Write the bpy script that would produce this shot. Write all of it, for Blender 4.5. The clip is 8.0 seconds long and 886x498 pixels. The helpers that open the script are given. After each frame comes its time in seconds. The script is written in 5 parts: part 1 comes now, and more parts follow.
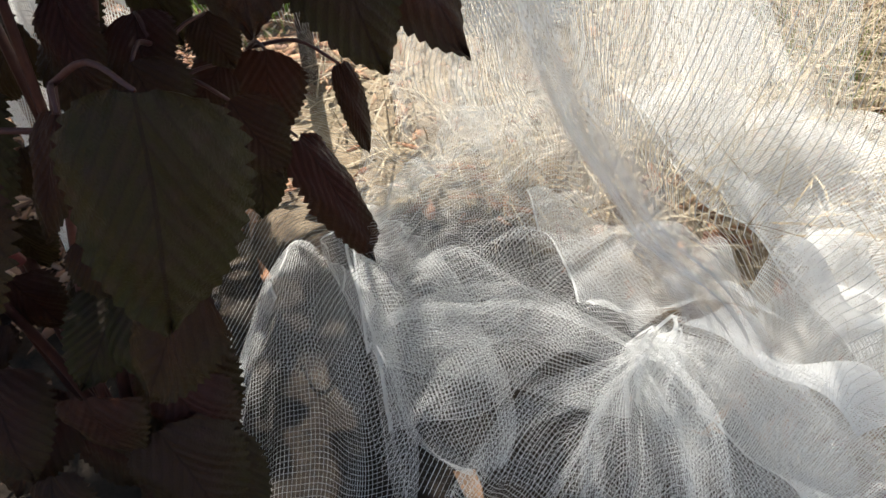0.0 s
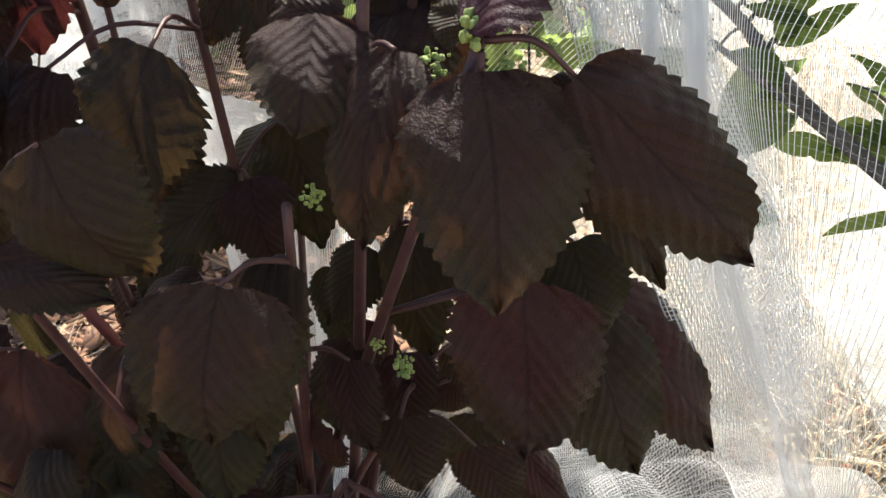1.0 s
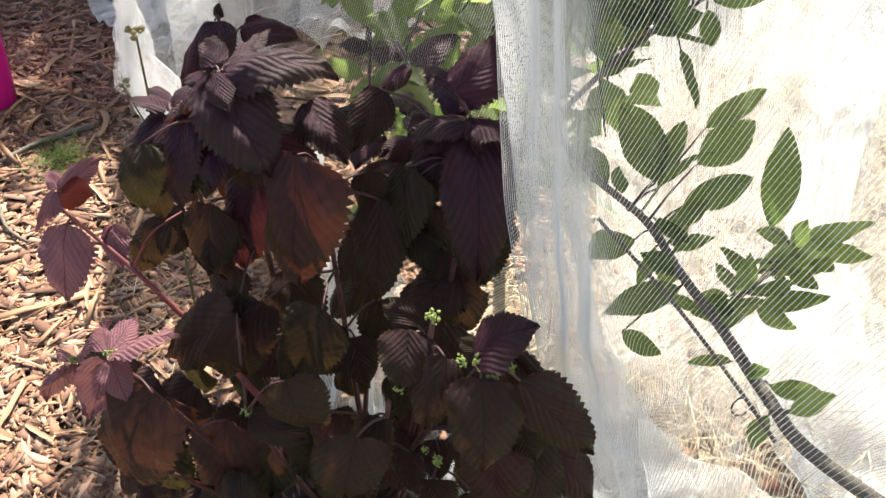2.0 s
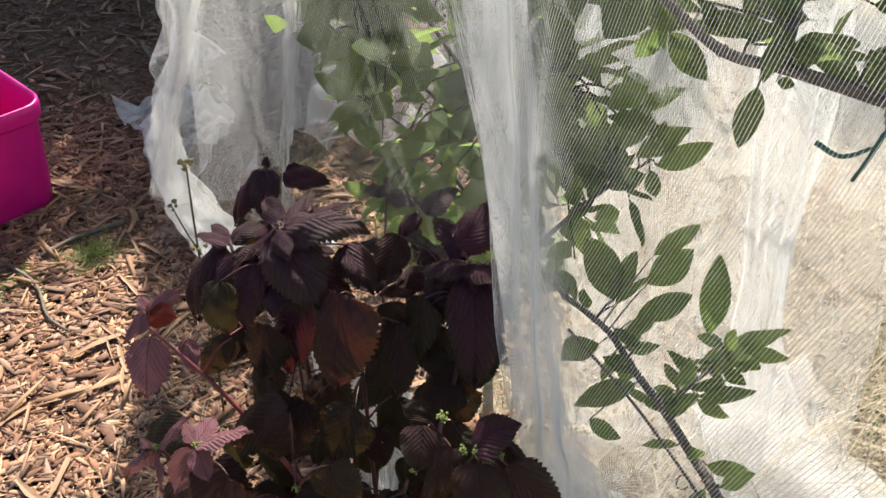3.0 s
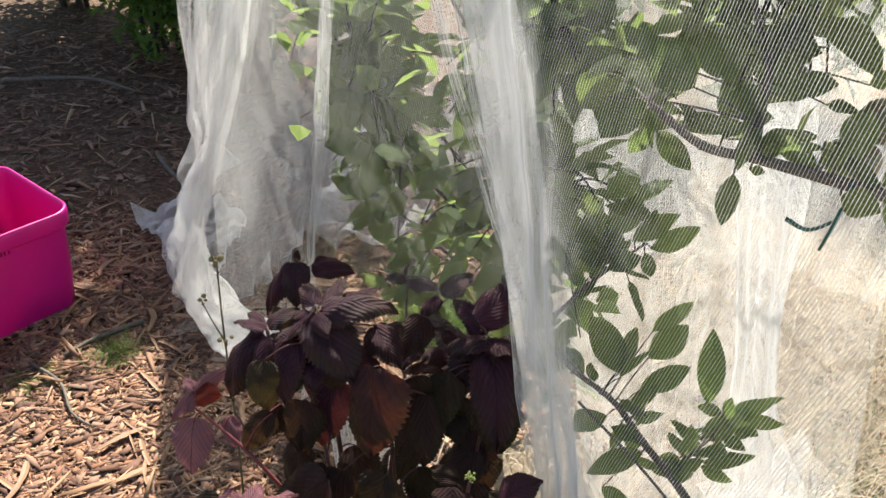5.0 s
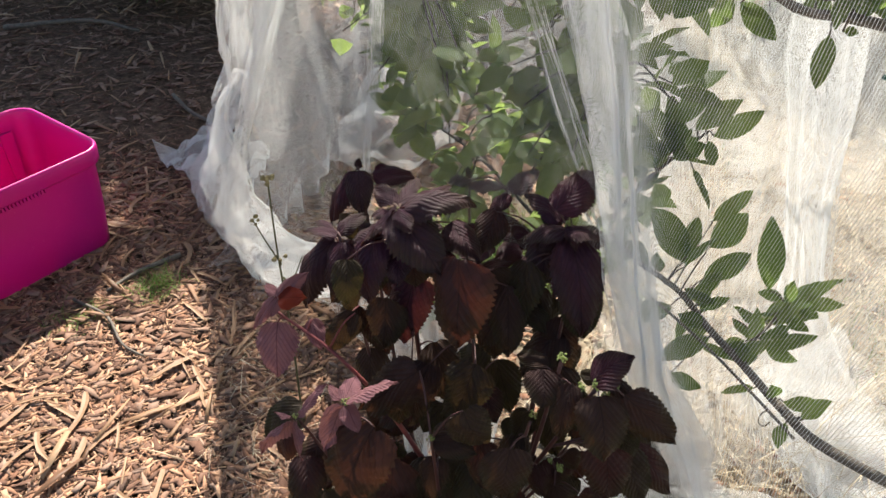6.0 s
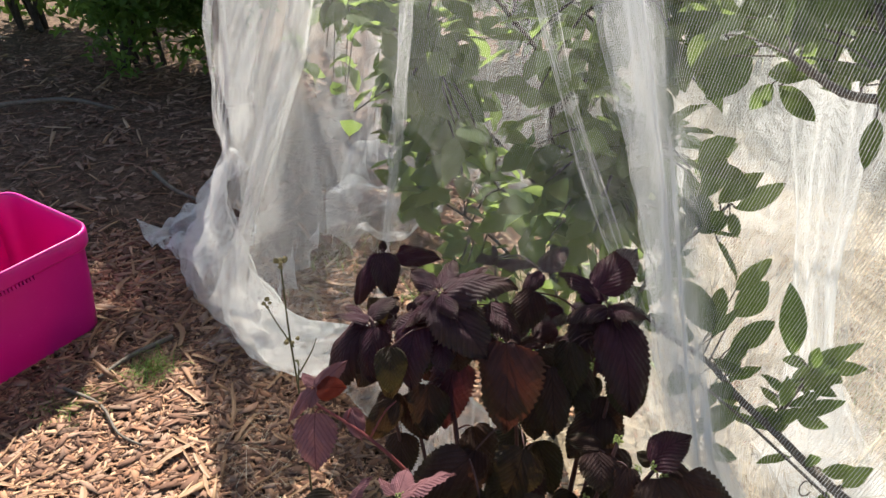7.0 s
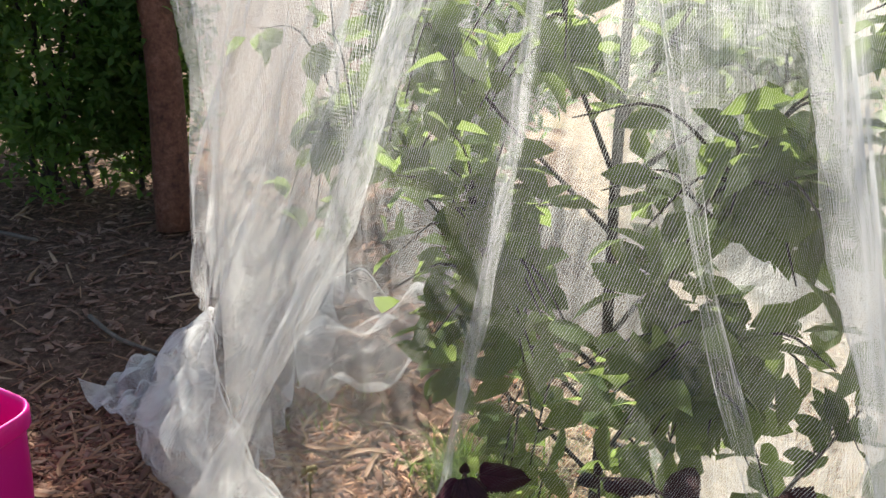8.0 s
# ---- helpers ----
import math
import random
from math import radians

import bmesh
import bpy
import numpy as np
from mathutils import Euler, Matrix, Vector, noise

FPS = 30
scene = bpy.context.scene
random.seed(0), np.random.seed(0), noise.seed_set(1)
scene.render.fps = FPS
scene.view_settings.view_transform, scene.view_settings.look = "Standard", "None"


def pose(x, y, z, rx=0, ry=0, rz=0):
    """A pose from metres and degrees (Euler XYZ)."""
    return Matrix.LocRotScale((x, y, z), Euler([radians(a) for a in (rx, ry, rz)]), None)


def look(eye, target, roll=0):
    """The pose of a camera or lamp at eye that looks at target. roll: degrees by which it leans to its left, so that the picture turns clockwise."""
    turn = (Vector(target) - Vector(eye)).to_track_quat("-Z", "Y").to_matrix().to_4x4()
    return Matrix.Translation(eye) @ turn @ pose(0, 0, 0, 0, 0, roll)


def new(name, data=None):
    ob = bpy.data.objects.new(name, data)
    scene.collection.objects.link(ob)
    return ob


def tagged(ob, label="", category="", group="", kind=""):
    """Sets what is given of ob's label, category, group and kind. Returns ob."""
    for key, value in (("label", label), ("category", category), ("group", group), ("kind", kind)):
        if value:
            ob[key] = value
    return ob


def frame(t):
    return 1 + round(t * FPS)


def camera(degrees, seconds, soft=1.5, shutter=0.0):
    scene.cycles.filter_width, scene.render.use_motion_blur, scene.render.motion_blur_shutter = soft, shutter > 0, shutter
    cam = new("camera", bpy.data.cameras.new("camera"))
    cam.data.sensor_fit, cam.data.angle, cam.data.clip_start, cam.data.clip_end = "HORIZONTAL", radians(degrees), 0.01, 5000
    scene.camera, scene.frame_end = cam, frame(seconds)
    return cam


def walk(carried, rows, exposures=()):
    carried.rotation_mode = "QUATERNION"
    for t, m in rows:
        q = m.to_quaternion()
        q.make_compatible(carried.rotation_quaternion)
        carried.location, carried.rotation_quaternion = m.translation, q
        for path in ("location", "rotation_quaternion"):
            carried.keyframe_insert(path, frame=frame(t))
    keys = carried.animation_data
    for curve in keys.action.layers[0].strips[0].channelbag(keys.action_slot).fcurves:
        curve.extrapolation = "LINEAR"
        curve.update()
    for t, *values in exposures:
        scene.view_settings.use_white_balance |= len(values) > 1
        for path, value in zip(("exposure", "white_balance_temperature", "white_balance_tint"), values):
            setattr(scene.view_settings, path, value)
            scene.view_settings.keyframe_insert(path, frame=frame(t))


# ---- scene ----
cam = camera(57.2, 8.0)
PATH = [
    (0, (0.247, 0.267, 0.698), (0.061, 1.736, -0.646), 1.4),
    (0.5, (0.228, 0.288, 0.726), (-0.273, 1.835, -0.439), -1.2),
    (0.7, (0.226, 0.296, 0.738), (-0.372, 1.842, -0.382), -2.2),
    (1, (0.171, 0.328, 0.827), (-0.366, 1.821, -0.391), 1.7),
    (1.2, (0.16, 0.317, 0.896), (-0.388, 1.757, -0.379), 2.3),
    (1.5, (0.169, 0.271, 1.022), (-0.351, 1.643, -0.337), 3.5),
    (1.7, (0.183, 0.236, 1.111), (-0.32, 1.578, -0.284), 4.2),
    (2.8, (0.212, 0.07, 1.415), (-0.3, 1.493, 0.107), 5.2),
    (3, (0.216, 0.053, 1.43), (-0.296, 1.51, 0.159), 5.2),
    (3.5, (0.228, 0.023, 1.46), (-0.289, 1.556, 0.284), 5.0),
    (4, (0.241, -0.004, 1.476), (-0.297, 1.596, 0.402), 5.0),
    (4.2, (0.25, -0.006, 1.477), (-0.317, 1.604, 0.427), 4.5),
    (5.3, (0.189, -0.086, 1.469), (-0.37, 1.486, 0.366), 3.0),
    (5.5, (0.163, -0.101, 1.446), (-0.405, 1.435, 0.298), 1.7),
    (6, (0.138, -0.139, 1.426), (-0.383, 1.384, 0.238), 1.1),
    (6.5, (0.115, -0.157, 1.437), (-0.378, 1.419, 0.308), 1.6),
    (7, (0.027, -0.151, 1.447), (-0.424, 1.482, 0.383), 1.0),
    (7.5, (-0.097, -0.088, 1.444), (-0.458, 1.604, 0.442), 2.0),
    (7.8, (-0.211, -0.014, 1.469), (-0.497, 1.728, 0.528), 2.3),
    (8, (-0.285, 0.048, 1.472), (-0.535, 1.838, 0.617), 3.1),
]
EXPOSURES = [(0.0, 1.42), (0.5, 1.55), (1.0, 2.10), (1.5, 2.24), (2.2, 1.85), (3.0, 1.43), (4.0, 1.46), (5.5, 1.47), (7.0, 1.45), (8.0, 1.51)]
walk(cam, [(t, look(eye, target, roll)) for t, eye, target, roll in PATH], EXPOSURES)

# ---- light and sky ----
SUN_WAY = Vector((0.38, -0.88, -1.0)).normalized()
sun = new("sun", bpy.data.lights.new("sun", "SUN"))
sun.data.energy, sun.data.angle, sun.data.color = 5.0, radians(0.53), (1.0, 0.95, 0.87)
sun.matrix_world = Matrix.Translation((-3, 7, 10)) @ SUN_WAY.to_track_quat("-Z", "Y").to_matrix().to_4x4()
world = bpy.data.worlds.new("sky")
scene.world = world
world.use_nodes = True
sky = world.node_tree.nodes.new("ShaderNodeTexSky")
sky.sky_type, sky.sun_disc = "NISHITA", False
sky.sun_elevation, sky.sun_rotation = math.asin(-SUN_WAY.z), math.atan2(-SUN_WAY.x, -SUN_WAY.y)
back_node = world.node_tree.nodes["Background"]
back_node.inputs["Strength"].default_value = 0.060
world.node_tree.links.new(sky.outputs[0], back_node.inputs["Color"])



# ---- materials ----
class Nodes:
    """A small node-tree writer for one material."""

    def __init__(self, name):
        self.mat = bpy.data.materials.new(name)
        self.mat.use_nodes = True
        self.tree = self.mat.node_tree
        self.bsdf = self.tree.nodes["Principled BSDF"]
        self.out = self.tree.nodes["Material Output"]

    def add(self, kind, **values):
        node = self.tree.nodes.new(kind)
        for key, value in values.items():
            node.inputs[key.replace("_", " ")].default_value = value
        return node

    def link(self, a, b):
        self.tree.links.new(a, b)

    def noise(self, scale, detail=4.0, rough=0.6, vector=None):
        n = self.add("ShaderNodeTexNoise", Scale=scale, Detail=detail, Roughness=rough)
        if vector is not None:
            self.link(vector, n.inputs["Vector"])
        return n.outputs["Fac"]

    def ramp(self, fac, stops):
        n = self.tree.nodes.new("ShaderNodeValToRGB")
        r = n.color_ramp
        while len(r.elements) < len(stops):
            r.elements.new(0.5)
        for e, (p, c) in zip(r.elements, stops):
            e.position, e.color = p, (*c, 1)
        self.link(fac, n.inputs[0])
        return n.outputs["Color"]

    def math(self, op, a, b=0.0, c=None):
        n = self.tree.nodes.new("ShaderNodeMath")
        n.operation = op
        for i, v in enumerate((a, b) if c is None else (a, b, c)):
            if isinstance(v, (int, float)):
                n.inputs[i].default_value = v
            else:
                self.link(v, n.inputs[i])
        return n.outputs[0]

    def mix(self, fac, a, b, blend="MIX"):
        n = self.tree.nodes.new("ShaderNodeMix")
        n.data_type, n.blend_type = "RGBA", blend
        for i, v in ((0, fac), (6, a), (7, b)):
            if isinstance(v, (int, float)):
                n.inputs[i].default_value = v
            elif isinstance(v, tuple):
                n.inputs[i].default_value = (*v, 1)
            else:
                self.link(v, n.inputs[i])
        return n.outputs[2]

    def bump(self, height, strength, distance):
        n = self.add("ShaderNodeBump", Strength=strength, Distance=distance)
        self.link(height, n.inputs["Height"])
        self.link(n.outputs[0], self.bsdf.inputs["Normal"])
        return n.outputs[0]

    def colour(self, c, rough=0.6, metal=0.0, spec=0.5):
        if isinstance(c, tuple):
            self.bsdf.inputs["Base Color"].default_value = (*c, 1)
        else:
            self.link(c, self.bsdf.inputs["Base Color"])
        self.bsdf.inputs["Roughness"].default_value = rough
        self.bsdf.inputs["Metallic"].default_value = metal
        self.bsdf.inputs["Specular IOR Level"].default_value = spec
        return self

    def thin(self, c, share):
        """Lets a share of the light through, as a leaf or a fabric does."""
        t = self.tree.nodes.new("ShaderNodeBsdfTranslucent")
        if isinstance(c, tuple):
            t.inputs[0].default_value = (*c, 1)
        else:
            self.link(c, t.inputs[0])
        m = self.tree.nodes.new("ShaderNodeMixShader")
        m.inputs[0].default_value = share
        self.link(self.bsdf.outputs[0], m.inputs[1])
        self.link(t.outputs[0], m.inputs[2])
        self.link(m.outputs[0], self.out.inputs["Surface"])
        return self

    def place(self):
        return self.tree.nodes.new("ShaderNodeNewGeometry").outputs["Position"]

    def island(self):
        return self.tree.nodes.new("ShaderNodeNewGeometry").outputs["Random Per Island"]

    def chance(self):
        return self.tree.nodes.new("ShaderNodeObjectInfo").outputs["Random"]


def leaf_material(name, low, high, vein, through_low, through_high, share, rough, ribs, blotch, slant=0.55, rim=None):
    n = Nodes(name)
    uv = n.tree.nodes.new("ShaderNodeUVMap").outputs[0]
    sep = n.tree.nodes.new("ShaderNodeSeparateXYZ")
    n.link(uv, sep.inputs[0])
    u, v = sep.outputs[0], sep.outputs[1]
    side = n.math("ABSOLUTE", n.math("SUBTRACT", u, 0.5))
    wave = n.math("SINE", n.math("MULTIPLY", n.math("SUBTRACT", v, n.math("MULTIPLY", side, slant)), ribs * 6.283))
    lateral = n.math("SMOOTH_MIN", n.math("POWER", n.math("MULTIPLY_ADD", wave, 0.5, 0.5), 10.0), 1.0, 0.1)
    mid = n.math("LESS_THAN", side, 0.012)
    veins = n.math("MINIMUM", n.math("ADD", n.math("MULTIPLY", lateral, 0.55), mid), 1.0)
    spots = n.noise(9.0, 5.0, 0.65, uv)
    base = n.mix(n.chance(), low, high)
    if rim is not None:
        outer = n.math("ADD", n.math("MULTIPLY", v, 0.7), n.math("MULTIPLY", side, 0.9))
        outer = n.math("ADD", outer, n.math("MULTIPLY", n.math("SUBTRACT", spots, 0.5), 0.5))
        base = n.mix(n.ramp(outer, [(0.42, (0, 0, 0)), (0.95, (0.85, 0.85, 0.85))]), base, rim)
    base = n.mix(n.math("MULTIPLY", n.ramp(spots, [(0.45, (0, 0, 0)), (0.7, (1, 1, 1))]), 0.5), base, blotch)
    base = n.mix(n.math("MULTIPLY", veins, 0.7), base, vein)
    n.colour(base, rough, 0.0, 0.18)
    fine = n.noise(60.0, 3.0, 0.6, uv)
    n.bump(n.math("ADD", n.math("MULTIPLY", wave, 0.32), n.math("MULTIPLY", fine, 0.9)), 0.7, 0.0022)
    n.thin(n.mix(n.math("MULTIPLY", veins, 0.35), n.mix(n.chance(), through_low, through_high), vein), share)
    return n.mat


M_PERILLA = leaf_material("perilla_leaf", (0.052, 0.014, 0.026), (0.041, 0.017, 0.020), (0.020, 0.006, 0.008),
                          (0.15, 0.026, 0.022), (0.10, 0.062, 0.02), 0.14, 0.46, 8.0, (0.070, 0.024, 0.044), 1.25, (0.044, 0.036, 0.014))
M_OLD_PERILLA = leaf_material("old_perilla_leaf", (0.044, 0.016, 0.014), (0.034, 0.027, 0.010), (0.018, 0.008, 0.007),
                              (0.14, 0.034, 0.020), (0.09, 0.075, 0.02), 0.14, 0.5, 8.0, (0.056, 0.024, 0.030), 1.25, (0.040, 0.042, 0.012))
# Pinker, paler leaf for the shoots in the sun: sunlight put into its colour.
M_SUNLIT_PERILLA = leaf_material("sunlit_perilla_leaf", (0.34, 0.150, 0.160), (0.25, 0.110, 0.115), (0.05, 0.015, 0.022),
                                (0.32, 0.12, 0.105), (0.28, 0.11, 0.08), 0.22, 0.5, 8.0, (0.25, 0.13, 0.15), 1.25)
M_RED_PERILLA = leaf_material("red_perilla_leaf", (0.16, 0.030, 0.022), (0.15, 0.032, 0.020), (0.06, 0.012, 0.012),
                              (0.62, 0.10, 0.04), (0.58, 0.10, 0.04), 0.45, 0.5, 8.0, (0.19, 0.05, 0.03), 1.25)
M_FRUIT_LEAF = leaf_material("fruit_leaf", (0.036, 0.064, 0.022), (0.060, 0.100, 0.032), (0.085, 0.13, 0.05),
                             (0.20, 0.31, 0.06), (0.36, 0.47, 0.13), 0.48, 0.38, 6.0, (0.08, 0.11, 0.035))
M_SHRUB_LEAF = leaf_material("shrub_leaf", (0.065, 0.125, 0.034), (0.110, 0.18, 0.050), (0.09, 0.15, 0.05),
                             (0.20, 0.38, 0.06), (0.34, 0.52, 0.09), 0.50, 0.33, 4.0, (0.03, 0.06, 0.02))


def plain(name, stops, scale, rough, bump=0.3, depth=0.002, spec=0.4, by_island=0.0, fine=4.0):
    n = Nodes(name)
    p = n.place()
    coarse = n.noise(scale, 5.0, 0.62, p)
    small = n.noise(scale * fine, 4.0, 0.6, p)
    fac = n.math("ADD", n.math("MULTIPLY", coarse, 0.6), n.math("MULTIPLY", small, 0.4))
    if by_island:
        fac = n.math("ADD", n.math("MULTIPLY", fac, 1.0 - by_island), n.math("MULTIPLY", n.island(), by_island))
    n.colour(n.ramp(fac, stops), rough, 0.0, spec)
    n.bump(small, bump, depth)
    return n


M_STEM = plain("perilla_stem", [(0.3, (0.05, 0.018, 0.022)), (0.7, (0.11, 0.045, 0.035))], 30, 0.5).mat
M_RED_STEM = plain("red_stem", [(0.3, (0.16, 0.03, 0.035)), (0.7, (0.26, 0.07, 0.06))], 30, 0.5).mat
M_BUD = plain("flower_bud", [(0.3, (0.20, 0.27, 0.05)), (0.7, (0.38, 0.42, 0.13))], 120, 0.55).mat
M_TWIG = plain("grey_bark", [(0.3, (0.075, 0.060, 0.045)), (0.7, (0.19, 0.16, 0.125))], 45, 0.85, 0.7, 0.002).mat
M_BARK = plain("red_brown_bark", [(0.3, (0.05, 0.022, 0.014)), (0.5, (0.13, 0.055, 0.032)), (0.75, (0.23, 0.12, 0.08))], 14, 0.9, 1.0, 0.012).mat
M_DARK_BARK = plain("dark_bark", [(0.3, (0.025, 0.020, 0.016)), (0.7, (0.09, 0.075, 0.06))], 16, 0.9, 1.0, 0.01).mat
M_CHIP = plain("wood_chip", [(0.0, (0.115, 0.056, 0.036)), (0.3, (0.24, 0.122, 0.074)), (0.6, (0.37, 0.207, 0.124)), (0.9, (0.49, 0.318, 0.200))],
               60, 0.9, 0.6, 0.0012, 0.15, 0.7).mat
# Darker chip: brown pieces among the mulch, and shade coloured into the back mulch.
M_DARK_SHADED_CHIP = plain("dark_shaded_wood_chip", [(0.0, (0.072, 0.038, 0.026)), (0.3, (0.142, 0.077, 0.052)), (0.6, (0.215, 0.124, 0.085)), (0.9, (0.33, 0.222, 0.16))],
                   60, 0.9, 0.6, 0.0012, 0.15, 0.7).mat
M_DRY_LEAF = plain("dry_leaf", [(0.1, (0.12, 0.06, 0.032)), (0.4, (0.26, 0.14, 0.072)), (0.7, (0.36, 0.22, 0.12)),
                                (0.95, (0.46, 0.33, 0.21))], 40, 0.6, 0.4, 0.0015, 0.4, 0.75).thin((0.45, 0.26, 0.10), 0.15).mat
M_STRAW = plain("dry_grass", [(0.1, (0.24, 0.18, 0.11)), (0.45, (0.42, 0.34, 0.225)), (0.9, (0.60, 0.52, 0.38))], 25, 0.7, 0.3, 0.001, 0.3, 0.75).mat
M_GRASS = plain("green_grass", [(0.1, (0.06, 0.11, 0.02)), (0.9, (0.19, 0.25, 0.06))], 25, 0.6, 0.2, 0.001, 0.3, 0.7).thin((0.25, 0.4, 0.06), 0.3).mat
M_SEED = plain("seed_head", [(0.2, (0.16, 0.12, 0.05)), (0.8, (0.34, 0.28, 0.13))], 200, 0.8).mat
M_WEED = plain("weed_stem", [(0.2, (0.07, 0.075, 0.03)), (0.8, (0.15, 0.13, 0.06))], 80, 0.7).mat
M_HOSE = plain("green_twine", [(0.2, (0.02, 0.09, 0.06)), (0.8, (0.05, 0.16, 0.11))], 80, 0.5).mat
apple = plain("apple_skin", [(0.35, (0.10, 0.13, 0.035)), (0.55, (0.16, 0.12, 0.045)), (0.72, (0.22, 0.06, 0.045))], 22, 0.35, 0.05, 0.0005, 0.5, 0.0, 8.0)
M_APPLE = apple.mat

net = Nodes("net_thread")
net.colour(net.ramp(net.noise(5.0, 4.0, 0.6, net.place()), [(0.3, (0.77, 0.77, 0.755)), (0.7, (0.87, 0.87, 0.855))]), 0.55, 0.0, 0.3)
net.thin((0.84, 0.84, 0.82), 0.43)
M_NET = net.mat

tub_paint = Nodes("pink_plastic")
pale = tub_paint.noise(3.0, 4.0, 0.6, tub_paint.place())
scuff = tub_paint.noise(90.0, 3.0, 0.7, tub_paint.place())
tub_paint.colour(tub_paint.mix(tub_paint.ramp(scuff, [(0.62, (0, 0, 0)), (0.75, (0.35, 0.35, 0.35))]),
                               tub_paint.ramp(pale, [(0.3, (0.56, 0.004, 0.205)), (0.7, (0.67, 0.008, 0.265))]), (0.78, 0.12, 0.36)), 0.38)
tub_paint.bump(scuff, 0.12, 0.0006)
tub_paint.thin((0.85, 0.01, 0.30), 0.12)
M_TUB = tub_paint.mat

soil = Nodes("soil")
where = soil.place()
sep = soil.tree.nodes.new("ShaderNodeSeparateXYZ")
soil.link(where, sep.inputs[0])
edge = soil.math("ADD", soil.math("MULTIPLY_ADD", sep.outputs[0], 1.0, 0.75), soil.math("MULTIPLY", soil.math("SUBTRACT", soil.noise(2.5, 5.0, 0.6, where), 0.5), 1.2))
edge = soil.math("ADD", edge, soil.math("MULTIPLY", soil.math("SUBTRACT", soil.noise(0.7, 4.0, 0.55, where), 0.5), 1.6))
mulch = soil.ramp(soil.noise(38.0, 8.0, 0.75, where), [(0.3, (0.035, 0.021, 0.014)), (0.48, (0.10, 0.061, 0.039)), (0.62, (0.19, 0.122, 0.080)), (0.8, (0.32, 0.23, 0.16))])
dry = soil.ramp(soil.noise(30.0, 8.0, 0.75, where), [(0.3, (0.12, 0.085, 0.058)), (0.5, (0.28, 0.215, 0.145)), (0.7, (0.43, 0.35, 0.245))])
green = soil.ramp(soil.noise(1.3, 3.0, 0.5, where), [(0.55, (0, 0, 0)), (0.75, (0.4, 0.4, 0.4))])
dry = soil.mix(green, dry, (0.12, 0.15, 0.05))
# Soil round the plant's foot, darkened in its colour for the shade there.
shade_spot = soil.tree.nodes.new("ShaderNodeVectorMath")
shade_spot.operation = "DISTANCE"
shade_spot.inputs[1].default_value = (0.12, 0.66, 0.0)
soil.link(where, shade_spot.inputs[0])
shade_reach = soil.math("ADD", shade_spot.outputs["Value"], soil.math("MULTIPLY", soil.math("SUBTRACT", soil.noise(7.0, 5.0, 0.6, where), 0.5), 0.3))
shaded_soil = soil.ramp(soil.noise(45.0, 8.0, 0.75, where), [(0.35, (0.012, 0.009, 0.007)), (0.6, (0.04, 0.030, 0.022)), (0.8, (0.10, 0.075, 0.055))])
rest = soil.mix(soil.ramp(edge, [(0.42, (0, 0, 0)), (0.58, (1, 1, 1))]), mulch, dry)
soil.colour(soil.mix(soil.ramp(shade_reach, [(0.40, (0, 0, 0)), (0.50, (1, 1, 1))]), shaded_soil, rest), 0.95, 0.0, 0.2)
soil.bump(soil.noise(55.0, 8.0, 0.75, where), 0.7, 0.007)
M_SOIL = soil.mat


# ---- building helpers ----
class Soup:
    """Gathers vertices, faces and leaf coordinates for one mesh."""

    def __init__(self):
        self.v, self.f, self.uv = [], [], []

    def add(self, verts, faces):
        k = len(self.v)
        self.v.extend(verts)
        self.f.extend([tuple(i + k for i in face) for face in faces])

    def tube(self, points, r0, r1, n=6, cap=True):
        points = [Vector(p) for p in points]
        k, count = len(self.v), len(points)
        for i, p in enumerate(points):
            way = (points[min(i + 1, count - 1)] - points[max(i - 1, 0)]).normalized()
            a = way.cross(Vector((0.3, 0.9, 0.2)) if abs(way.z) > 0.8 else Vector((0, 0, 1))).normalized()
            b = way.cross(a)
            r = r0 + (r1 - r0) * i / max(count - 1, 1)
            for j in range(n):
                w = 2 * math.pi * j / n
                self.v.append(p + (a * math.cos(w) + b * math.sin(w)) * r)
        for i in range(count - 1):
            for j in range(n):
                self.f.append((k + i * n + j, k + i * n + (j + 1) % n, k + (i + 1) * n + (j + 1) % n, k + (i + 1) * n + j))
        if cap:
            self.f.append(tuple(k + j for j in range(n))[::-1])
            self.f.append(tuple(k + (count - 1) * n + j for j in range(n)))

    def blob(self, centre, radius, squash=1.0, rings=4, n=6):
        k, c = len(self.v), Vector(centre)
        self.v.append(c + Vector((0, 0, radius * squash)))
        for i in range(1, rings):
            w = math.pi * i / rings
            for j in range(n):
                q = 2 * math.pi * j / n
                bump = 1 + 0.12 * math.sin(3 * q + 5 * i)
                self.v.append(c + Vector((math.cos(q) * math.sin(w) * bump, math.sin(q) * math.sin(w) * bump, math.cos(w) * squash)) * radius)
        self.v.append(c - Vector((0, 0, radius * squash)))
        last = len(self.v) - 1
        for j in range(n):
            self.f.append((k, k + 1 + j, k + 1 + (j + 1) % n))
            self.f.append((last, last - n + (j + 1) % n, last - n + j))
        for i in range(rings - 2):
            for j in range(n):
                a = k + 1 + i * n
                self.f.append((a + j, a + n + j, a + n + (j + 1) % n, a + (j + 1) % n))

    def mesh(self, name, material, smooth=True):
        me = bpy.data.meshes.new(name)
        me.from_pydata([tuple(p) for p in self.v], [], self.f)
        me.materials.append(material)
        if smooth:
            me.shade_smooth()
        return me


